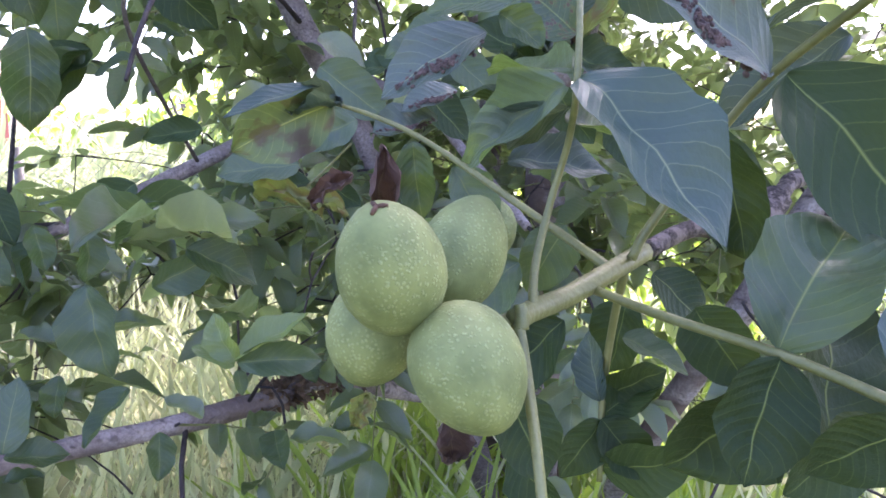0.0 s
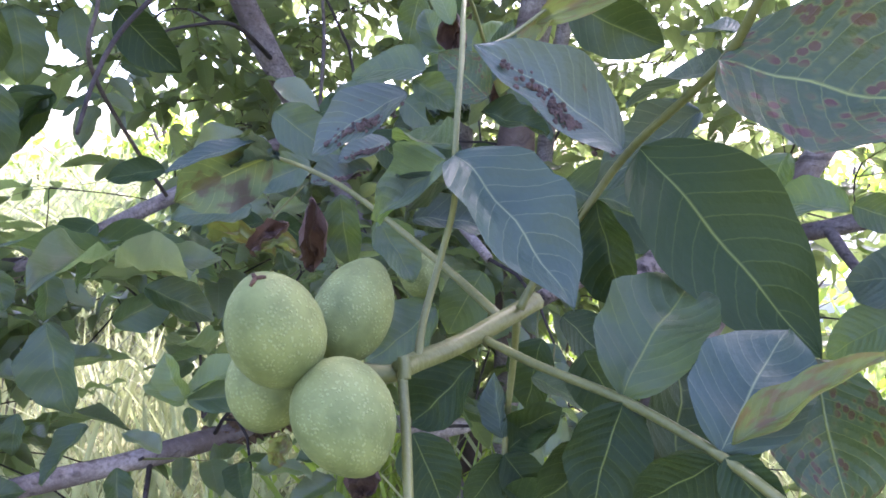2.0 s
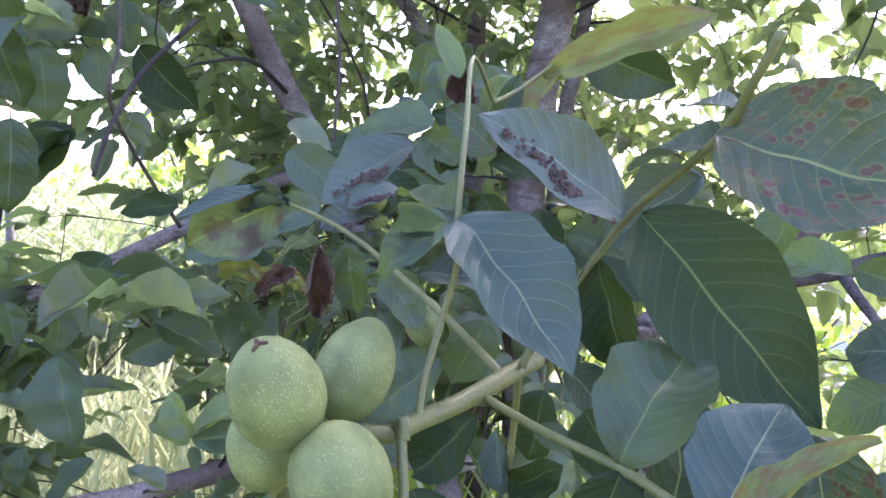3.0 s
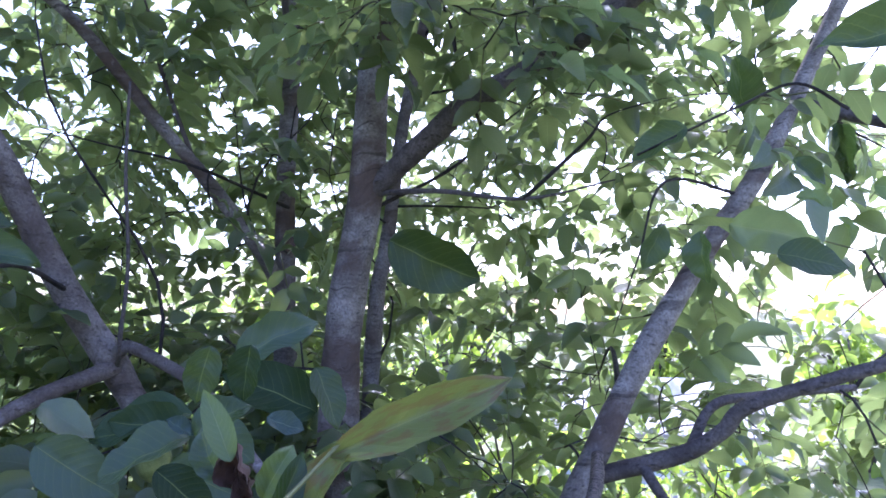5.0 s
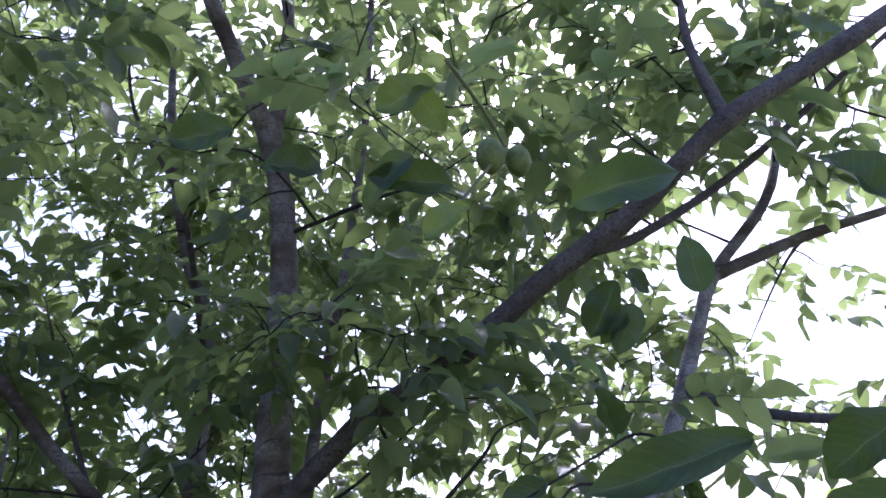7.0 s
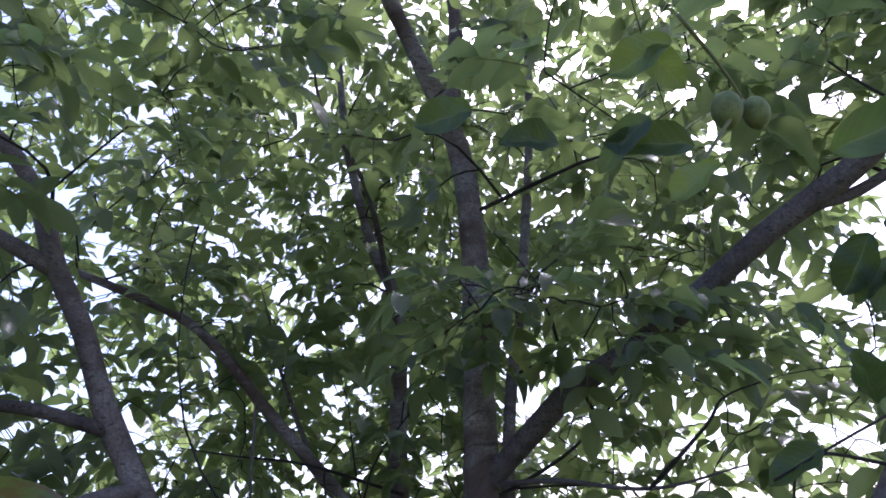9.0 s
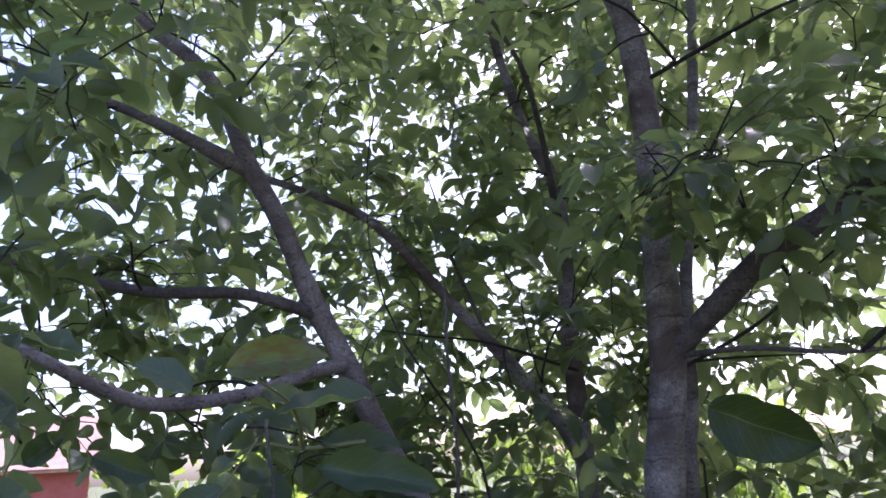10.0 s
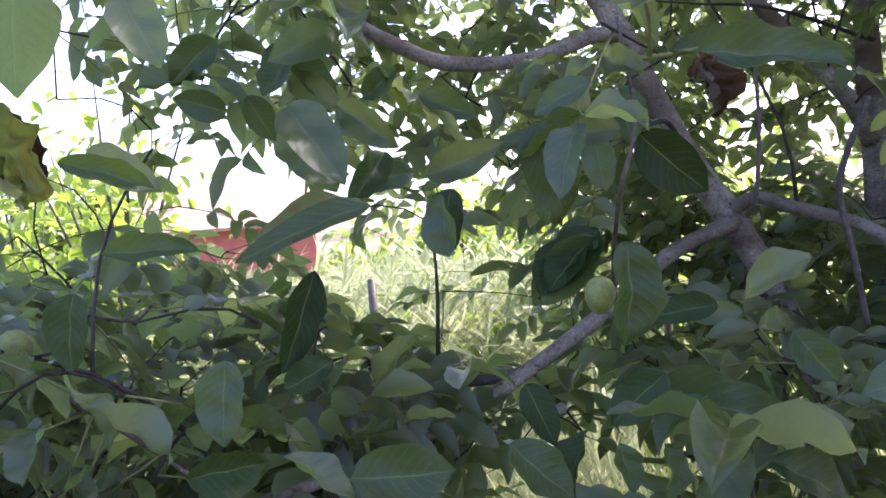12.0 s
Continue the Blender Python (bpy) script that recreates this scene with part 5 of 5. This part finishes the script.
# name, number of twigs, reach in x, y and z, length of a leaflet
ZONES = [
    ("behind", 2280, (-2.9, 1.9), (1.95, 3.9), (1.15, 4.8), (0.072, 0.116)),
    ("thicket", 80, (-1.3, 0.6), (2.3, 4.0), (1.2, 2.3), (0.075, 0.115)),
    ("overhead", 430, (-2.2, 1.9), (0.75, 1.95), (2.55, 4.3), (0.075, 0.115)),
    ("side", 150, (-2.3, -0.85), (0.75, 1.9), (1.40, 2.6), (0.080, 0.125)),
    ("low left", 250, (-2.4, -0.95), (0.35, 1.0), (0.75, 1.47), (0.070, 0.110)),
    ("low side", 215, (-2.3, -0.25), (0.72, 1.7), (0.55, 1.28), (0.075, 0.115)),
    ("low mid", 105, (-1.05, 0.1), (1.75, 2.7), (0.95, 1.55), (0.075, 0.115)),
    ("mid left", 45, (-1.6, -0.6), (1.3, 2.6), (1.35, 2.05), (0.085, 0.125)),
    ("low right", 65, (-0.35, 0.6), (1.5, 2.4), (0.9, 1.35), (0.075, 0.115)),
    ("open side", 115, (0.75, 2.4), (1.0, 2.4), (1.1, 3.2), (0.075, 0.115)),
    ("low behind", 130, (-0.3, 2.4), (1.7, 3.4), (0.4, 1.5), (0.075, 0.115)),
    ("low front", 14, (-0.4, 0.55), (0.8, 1.3), (0.7, 1.20), (0.070, 0.105)),
    ("gap", 85, (-0.3, 0.35), (2.5, 4.2), (1.2, 4.2), (0.075, 0.115)),
    ("beside the fork", 30, (0.55, 1.35), (1.6, 2.7), (1.65, 2.45), (0.075, 0.115)),
    ("left edge", 5, (-0.95, -0.5), (0.78, 1.15), (1.30, 1.75), (0.070, 0.105)),
    ("before the fork", 30, (0.02, 0.78), (1.22, 1.58), (2.10, 2.36), (0.065, 0.100)),
]


def in_lane(p):
    """A gap in the foliage towards the meadow and the house."""
    x, y, z = p
    side, rise = math.degrees(math.atan2(-x, y)), math.degrees(math.atan2(z - 1.5, math.hypot(x, y)))
    return 33 < side < 46 and -4.5 < rise < 5.5 or 26 < side < 34 and -6 < rise < 2 or 34 < side < 43 and 3 < rise < 11 or 30 < side < 36 and 1 < rise < 9 or 27 < side < 41 and -30 < rise < -15 and y < 0.9


def under_low_branch(p):
    """The space below the low branch, open towards the grass."""
    x, y, z = p
    side, rise = math.degrees(math.atan2(-x, y)), math.degrees(math.atan2(z - 1.37, math.hypot(x, y)))
    return y < 1.8 and (6 < side < 38 and -36 < rise < -19 or 26 < side < 40 and -19 < rise < -12.5)


def in_view_gap(p):
    """The gap through which the red house and the bright sky beside it are seen."""
    for x, y, z, a0, a1, low, top in ((-0.15, -0.04, 1.62, 37, 50, 0.5, 4.5), (-0.24, -0.03, 1.56, 36.5, 48, 0.6, 6.0), (-0.33, -0.02, 1.50, 35.5, 46, 0.8, 9.0), (-0.33, -0.02, 1.50, 46, 61, 2.0, 16.0)):
        side = math.degrees(math.atan2(x - p[0], p[1] - y))
        rise = math.degrees(math.atan2(p[2] - z, math.hypot(p[0] - x, p[1] - y)))
        if a0 < side < a1 and low < rise < top:
            return True
    return False


def build_crown():
    twigs, leaves, rachis = [], [], []
    nodes = np.vstack([p for name in ("stem", "branch") for p in GROWN[name]])
    nodes = nodes[nodes[:, 2] > 0.5]
    room = np.zeros((len(nodes) + 60000, 4))
    room[:len(nodes)] = nodes
    count = len(nodes)

    def reach(q, thick=0.0018, wander=0.08, far=9.0):
        """A twig from the nearest wood to q."""
        nonlocal count
        off = room[:count, :3] - q
        cost = np.linalg.norm(off, axis=1) + 0.35 * np.maximum(0, off[:, 2])
        j = int(np.argmin(cost))
        p0, dist = room[j, :3], float(np.linalg.norm(off[j]))
        if dist > far:
            return None
        n = max(3, int(dist / 0.09) + 1)
        bend = np.array([rng.gauss(0, 1) for _ in range(3)]) * dist * wander
        ts = np.linspace(0, 1, n + 1)[:, None]
        rows = p0 + (q - p0) * ts + bend * np.sin(ts * math.pi) + np.array([0, 0, 0.10 * dist]) * np.sin(ts * math.pi)
        if any(in_glade(r) for r in rows[1:]):
            return None
        r0 = min(room[j, 3] * 0.75, thick + 0.0085 * dist)
        rad = r0 + (thick - r0) * ts[:, 0]
        rows = np.column_stack([rows, rad])
        twigs.append(tube(rows, 5, 0.03))
        room[count:count + n] = rows[1:]
        count += n
        return rows

    # straight suckers rising beside the stems
    for _ in range(34):
        j = rng.randrange(count)
        if not 1.2 < room[j, 2] < 3.2 or room[j, 1] < 1.6:
            continue
        p0 = room[j, :3].copy()
        d = rand_dir((0, 0.15, 1.6), 0.75)
        ln = rng.uniform(0.4, 1.1)
        ts = np.linspace(0, 1, 9)[:, None]
        rows = p0 + d * ln * ts + np.array([rng.gauss(0, 0.10), rng.gauss(0, 0.10), 0]) * np.sin(ts * math.pi) + np.array([rng.gauss(0, 0.05), rng.gauss(0, 0.05), 0]) * np.sin(ts * 7.0)
        if any(in_glade(r) for r in rows):
            continue
        rows = np.column_stack([rows, 0.0048 - 0.0030 * ts[:, 0]])
        twigs.append(tube(rows, 5, 0.04))
        room[count:count + 8] = rows[1:]
        count += 8
    for foot in FEET:
        reach(np.array(foot), 0.0022, 0.05)
    for name, number, xs, ys, zs, sizes in ZONES:
        for _ in range(number):
            q = np.array([rng.uniform(*xs), rng.uniform(*ys), rng.uniform(*zs)])
            if name == "behind" and q[0] > 0.25 * q[1] + 0.35 and rng.random() < (0.4 if q[2] > 2.6 else 0.5):
                continue
            if q[0] < -0.45 * q[1] - 0.1 and name == "behind" and rng.random() < 0.5:
                continue
            if name == "behind" and q[2] < 2.1 and rng.random() < 0.33:
                continue
            if name == "overhead" and abs(q[0] - 0.1) < 0.4 and rng.random() < 0.65:
                continue
            if (in_lane(q) and rng.random() < 0.88) or (in_view_gap(q) and rng.random() < 0.78):
                continue
            if under_low_branch(q) and rng.random() < 0.70:
                continue
            rows = reach(q, 0.0024, far=0.75)
            if rows is None:
                continue
            tang = rows[-1, :3] - rows[-2, :3]
            tang /= np.linalg.norm(tang) + 1e-9
            spots = [len(rows) - 1] + [i for i in range(len(rows) - 2, 1, -2)][:1]
            for i in spots:
                dd = rand_dir(0.9 * tang + np.array([0, 0, -0.1]), 0.7)
                if in_glade(rows[i, :3] + dd * 0.25) or under_low_branch(rows[i, :3] + dd * 0.12) and rng.random() < 0.60 or (in_view_gap(rows[i, :3] + dd * 0.15) and rng.random() < 0.55):
                    continue
                compound_leaf(rows[i, :3], dd, rng.uniform(*sizes), leaves, rachis, rng.choice((2, 3, 3)))
    V, F = joined(twigs)
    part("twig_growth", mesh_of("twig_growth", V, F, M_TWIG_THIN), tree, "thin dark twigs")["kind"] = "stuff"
    V, F = joined(rachis)
    part("stalk_growth", mesh_of("stalk_growth", V, F, M_SHOOT), tree, "thin green leaf stalks")["kind"] = "stuff"
    eye = np.array([-0.05, 0.1, 1.6])
    leaves.sort(key=lambda q: float(np.linalg.norm(q[0] - eye)))
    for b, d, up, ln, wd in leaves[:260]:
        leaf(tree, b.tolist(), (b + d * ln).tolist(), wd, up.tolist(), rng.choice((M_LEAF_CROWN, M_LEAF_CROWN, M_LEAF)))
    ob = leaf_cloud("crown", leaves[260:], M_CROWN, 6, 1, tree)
    ob["label"] = "dense crown of feathered green walnut leaves"
    print("leaflets", len(leaves), "nodes", count)


build_crown()


# ---- shrubs, far trees and meadow behind ----
def bush(place, radius, height, number, size, mat, name="shrub", label="", category="shrub", stems=7, low=0.15, trunk=0.02):
    """Stems fanning from one foot, clothed in leaves with an uneven outline."""
    x0, y0 = place
    z0 = ground_height(x0, y0)
    root = new(name)
    root.location = (x0, y0, z0)
    tagged(root, label, category)
    leaves, wood = [], []
    for s_ in range(stems):
        a = rng.uniform(0, 2 * math.pi)
        rr = radius * rng.uniform(0.2, 0.75)
        top = np.array([rr * math.cos(a), rr * math.sin(a), height * rng.uniform(0.55, 0.95)])
        mid = top * (0.35, 0.35, 0.55)
        path = spline([(0.02 * math.cos(a), 0.02 * math.sin(a), -0.05, trunk), (*mid, trunk * 0.7), (*top, trunk * 0.25)], 5)
        ob_v, ob_f = tube(path, 5, 0.05)
        part("stem", mesh_of("stem", ob_v, ob_f, M_TWIG), root)
        for _ in range(number // stems):
            t = rng.uniform(low, 1.0)
            p = path[min(len(path) - 1, int(t * (len(path) - 1))), :3] + np.array([rng.gauss(0, 1) for _ in range(3)]) * radius * 0.28
            if p[2] < 0.05:
                continue
            d = rand_dir((0, 0, -0.15), 1.0)
            ln = size * rng.uniform(0.7, 1.3)
            leaves.append((p, d, np.array([0, 0, 1.0]) + 0.6 * np.array([rng.gauss(0, 1) for _ in range(3)]), ln, ln * 0.5))
    leaf_cloud("crown", leaves, mat, 3, 1, root, 0.4)
    return root


for x0, y0, r0, h0 in [(-1.9, 5.6, 0.9, 1.9), (-0.7, 4.7, 0.9, 1.8), (0.6, 5.2, 1.0, 1.9), (1.9, 4.8, 0.9, 1.5), (3.2, 5.4, 0.9, 1.5), (1.1, 3.9, 0.7, 1.3), (2.6, 3.7, 0.6, 1.2), (-2.9, 6.4, 0.9, 1.2), (-2.5, 4.7, 0.6, 0.9), (-3.7, 4.6, 0.7, 1.0), (-4.5, 3.1, 0.9, 3.3), (-5.6, 2.6, 1.0, 3.6), (-6.9, 3.9, 1.0, 3.6), (-5.35, 3.75, 0.75, 3.3)]:
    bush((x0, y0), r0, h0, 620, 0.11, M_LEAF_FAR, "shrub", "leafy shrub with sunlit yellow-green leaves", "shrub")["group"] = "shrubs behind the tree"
for x0, y0, r0, h0 in [(-13, 27, 3.2, 7), (-9, 26, 3.5, 8), (-2, 25, 3.4, 7.5), (5, 27, 3.5, 7), (12, 24, 3.0, 6), (-22, 15, 3.2, 6.5), (19, 22, 3.2, 6), (-17.8, 25, 2.6, 4.0), (-14.8, 26, 2.8, 4.2)]:
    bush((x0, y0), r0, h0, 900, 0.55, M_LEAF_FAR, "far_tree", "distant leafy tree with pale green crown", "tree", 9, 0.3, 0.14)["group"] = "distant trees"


def build_grass():
    leaves = []
    for k in range(17000):
        x, y = (rng.uniform(-9, 5), 1.2 + 10 * rng.random() ** 1.4) if k < 7000 else (rng.uniform(-8, 8), rng.uniform(-7, 9))
        if rng.random() > 0.4 + 0.6 * noise.noise(Vector((x * 0.8, y * 0.8, 3))) + 0.3:
            continue
        if k >= 7000 and in_glade((x, y, 1.5)):
            continue
        ln = rng.uniform(0.25, 0.8) if k < 7000 else rng.uniform(0.12, 0.4)
        d = rand_dir((0, 0, 1.3), 0.6)
        leaves.append((np.array([x, y, ground_height(x, y) - 0.02]), d, rand_dir((0, -0.5, 0.3), 0.8), ln, rng.uniform(0.012, 0.03)))
    for _ in range(1800):
        x, y = rng.uniform(-3.2, -0.2), rng.uniform(1.3, 4.6)
        leaves.append((np.array([x, y, ground_height(x, y) - 0.02]), rand_dir((0, 0, 1.4), 0.6), rand_dir((0, -0.5, 0.3), 0.8), rng.uniform(0.2, 0.6), rng.uniform(0.010, 0.024)))
    ob = leaf_cloud("tall_grass", leaves, M_GRASS, 4, 1, None, 0.5)
    tagged(ob, "tall pale grass and strap-leaved weeds", "grass", kind="stuff")


build_grass()


def build_weeds():
    """Tall yellow-green weeds and maize-like blades across the meadow."""
    leaves = []
    for _ in range(3000):
        a, r = radians(rng.uniform(12, 68)), rng.uniform(4.6, 13.0)
        x, y = -r * math.sin(a), r * math.cos(a)
        z0 = ground_height(x, y)
        top = (1.42 - z0) * rng.uniform(0.55, 1.0) * (0.92 + 0.15 * noise.noise(Vector((x * 0.5, y * 0.5, 9))))
        lean = rand_dir((0, 0, 3.0), 0.7)
        broad = rng.random() < 0.3
        leaves.append((np.array([x, y, z0]), lean, rand_dir((0, -1, 0.2), 0.4), top * 0.95, 0.014))
        for k in range(rng.randrange(5, 11)):
            p = np.array([x, y, z0]) + lean * top * rng.uniform(0.25, 0.95)
            ln = rng.uniform(0.08, 0.16) if broad else rng.uniform(0.18, 0.5)
            leaves.append((p, rand_dir((0, 0, 0.1 if broad else 0.9), 0.9), rand_dir((0, -0.3, 0.8), 0.8), ln, ln * rng.uniform(0.35, 0.5) if broad else rng.uniform(0.012, 0.032)))
    ob = leaf_cloud("tall_weed", leaves, M_WEED, 4, 1, None, 0.6)
    tagged(ob, "tall sunlit yellow-green weeds across the meadow", "weeds", kind="stuff")


build_weeds()


def build_lily():
    leaves = []
    for _ in range(520):
        x, y = rng.uniform(-0.6, 0.7), rng.uniform(1.25, 2.9)
        ln = rng.uniform(0.35, 0.75)
        leaves.append((np.array([x, y, ground_height(x, y) - 0.02]), rand_dir((0, 0, 1.1), 0.7), rand_dir((0, -0.6, 0.6), 0.7), ln, rng.uniform(0.014, 0.028)))
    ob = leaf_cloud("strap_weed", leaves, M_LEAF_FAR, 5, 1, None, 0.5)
    tagged(ob, "clump of dark strap-leaved weeds under the tree", "weeds", kind="stuff")


build_lily()


# ---- houses, fence and walls ----
def box(cx, cy, cz, sx, sy, sz, bevel=0.0):
    bm = bmesh.new()
    bmesh.ops.create_cube(bm, size=1.0)
    for v in bm.verts:
        v.co = Vector((cx + v.co.x * sx, cy + v.co.y * sy, cz + v.co.z * sz))
    if bevel:
        bmesh.ops.bevel(bm, geom=bm.edges[:], offset=bevel, segments=1, affect="EDGES")
    return bm


def solid(name, bm, mat, parent, label="", m=None):
    me = bpy.data.meshes.new(name)
    bm.to_mesh(me)
    bm.free()
    me.materials.append(mat)
    return part(name, me, parent, label, m)


M_RED = plain("red_wall", (0.30, 0.075, 0.065), (0.40, 0.12, 0.10), 3.0, 0.85)
M_TILE = plain("clay_tile", (0.34, 0.19, 0.15), (0.47, 0.30, 0.25), 5.0, 0.8)
M_WHITE = plain("white_wall", (0.55, 0.55, 0.54), (0.72, 0.72, 0.71), 3.0, 0.85)
M_GREYROOF = plain("grey_roof", (0.32, 0.30, 0.30), (0.45, 0.43, 0.43), 4.0, 0.8)
M_WIRE = plain("fence_wire", (0.10, 0.095, 0.09), (0.20, 0.18, 0.17), 30.0, 0.6, 0.1, 0.5)
M_GLASS = plain("window_glass", (0.05, 0.055, 0.06), (0.08, 0.085, 0.09), 2.0, 0.08, 0.02)
M_BLUE = plain("blue_paint", (0.06, 0.10, 0.32), (0.08, 0.13, 0.40), 6.0, 0.5)
M_REDPAINT = plain("red_paint", (0.50, 0.06, 0.05), (0.60, 0.09, 0.07), 6.0, 0.5)


def house(place, turn, width, depth, eave, rise, wall_mat, roof_mat, label, windows):
    """Walls with windows, and a tiled saddle roof that overhangs the eaves."""
    x0, y0, z0 = place
    root = new("house")
    root.matrix_basis = pose(x0, y0, z0, 0, 0, turn)
    tagged(root, label, "house")
    solid("wall", box(0, 0, eave / 2 - 0.5, width, depth, eave + 1.0), wall_mat, root)
    over = 0.45
    run = depth / 2 + over
    slope = math.hypot(run, rise)
    tilt = math.atan2(rise, run)
    for sgn in (-1, 1):
        roof = solid("roof", box(0, 0, 0, width + 2 * over, slope, 0.08), roof_mat, root, "", Matrix.Translation((0, sgn * run / 2, eave + rise / 2 - 0.12)) @ Matrix.Rotation(-sgn * tilt, 4, "X"))
        n = 15
        for k in range(n):
            row = box(0, (k + 0.5) / n * slope - slope / 2, 0.055 + 0.012, width + 2 * over, slope / n * 1.05, 0.022)
            for v in row.verts:
                v.co.z += 0.03 * (v.co.y * sgn < ((k + 0.5) / n * slope - slope / 2) * sgn) * 0.4
            solid("tile_course", row, roof_mat, roof)
    gable = bmesh.new()
    for sx in (-width / 2, width / 2 - 0.2):
        a = [gable.verts.new(c) for c in ((sx, -depth / 2, eave), (sx, depth / 2, eave), (sx, 0, eave + rise - 0.3), (sx + 0.2, -depth / 2, eave), (sx + 0.2, depth / 2, eave), (sx + 0.2, 0, eave + rise - 0.3))]
        for f in ((0, 2, 1), (3, 4, 5), (0, 1, 4, 3), (1, 2, 5, 4), (2, 0, 3, 5)):
            gable.faces.new([a[i] for i in f])
    solid("gable", gable, wall_mat, root)
    for wx in windows:
        win = solid("window", box(wx, -depth / 2 - 0.02, eave * 0.55, 1.0, 0.08, 1.2, 0.01), M_WHITE, root)
        for sx in (-0.23, 0.23):
            solid("pane", box(wx + sx, -depth / 2 - 0.065, eave * 0.55, 0.36, 0.02, 1.0), M_GLASS, win)
    return root


house((-18.5, 18.5, ground_height(-18.5, 18.5) + 0.45), 44, 5.2, 6.0, 3.05, 1.75, M_RED, M_TILE, "red-walled house with pale clay tile roof beyond the meadow", (-2.6,))
house((10.6, 21.0, ground_height(10.6, 21.0) - 0.4), -28, 6.0, 5.0, 2.3, 1.3, M_WHITE, M_GREYROOF, "white house with grey roof down the slope", (-1.5, 1.2))


def low_wall(place, turn, length):
    x0, y0 = place
    root = new("low_wall")
    root.matrix_basis = pose(x0, y0, ground_height(x0, y0) - 0.1, 0, 0, turn)
    tagged(root, "low white concrete garden wall in the grass", "wall")
    n = max(2, int(length / 0.9))
    for k in range(n):
        solid("block", box((k + 0.5) * length / n - length / 2, 0, 0.22, length / n - 0.012, 0.2, 0.46, 0.01), M_WHITE, root)
    return root


low_wall((4.3, 5.6), -32, 4.2)


def rail_fence(place, turn, length):
    x0, y0 = place
    root = new("rail_fence")
    root.matrix_basis = pose(x0, y0, ground_height(x0, y0), 0, 0, turn)
    tagged(root, "weathered grey rail fence down the slope", "fence")
    for k in range(6):
        solid("post", box(k * length / 5 - length / 2, 0, 0.5, 0.09, 0.09, 1.2, 0.008), M_GREYROOF, root)
    for z in (0.45, 0.85):
        solid("rail", box(0, -0.06, z, length + 0.2, 0.03, 0.11, 0.006), M_GREYROOF, root)
    return root


rail_fence((8.2, 11.4), -30, 6.5)


def banded_post(place):
    x0, y0 = place
    root = new("banded_post")
    root.location = (x0, y0, ground_height(x0, y0))
    tagged(root, "post banded in white, blue and red", "post")
    for k, (mat, h) in enumerate([(M_REDPAINT, 0.35), (M_WHITE, 0.4), (M_BLUE, 0.35), (M_WHITE, 0.4)]):
        solid("band", box(0, 0, sum((0.35, 0.4, 0.35, 0.4)[:k]) + h / 2, 0.16, 0.16, h - 0.004, 0.01), mat, root)
    return root


banded_post((8.0, 8.6))


def wire_fence(a, b, height=1.25):
    """Posts and a diamond mesh of thin wire between a and b."""
    root = new("wire_fence")
    root.location = (*a, ground_height(*a))
    tagged(root, "rusty diamond-mesh wire fence on thin posts", "fence")
    d = np.array([b[0] - a[0], b[1] - a[1], 0.0])
    length = float(np.linalg.norm(d))
    d /= length
    for k in range(3):
        p = d * length * k / 2
        V, F = tube([(*p, 0.022), (*(p + (0, 0, 0.7)), 0.021), (*(p + (0, 0, height + 0.05)), 0.02)], 8, 0.02)
        part("post", mesh_of("post", V, F, M_WIRE), root)
    pieces = []
    step = 0.07
    for k in range(int((length + height) / step)):
        for sgn in (-1, 1):
            s0 = k * step - height if sgn > 0 else k * step
            rows = []
            for i in range(9):
                z = height * i / 8
                s_ = s0 + sgn * z
                if 0 <= s_ <= length:
                    rows.append((*(d * s_ + np.array([0.004 * sgn * d[1], -0.004 * sgn * d[0], z + 0.02])), 0.0012))
            if len(rows) > 1:
                pieces.append(tube(rows, 3, 0.0))
    V, F = joined(pieces)
    part("wire_mesh", mesh_of("wire_mesh", V, F, M_WIRE), root)["kind"] = "stuff"


wire_fence((-3.4, 2.0), (-0.9, 3.4))
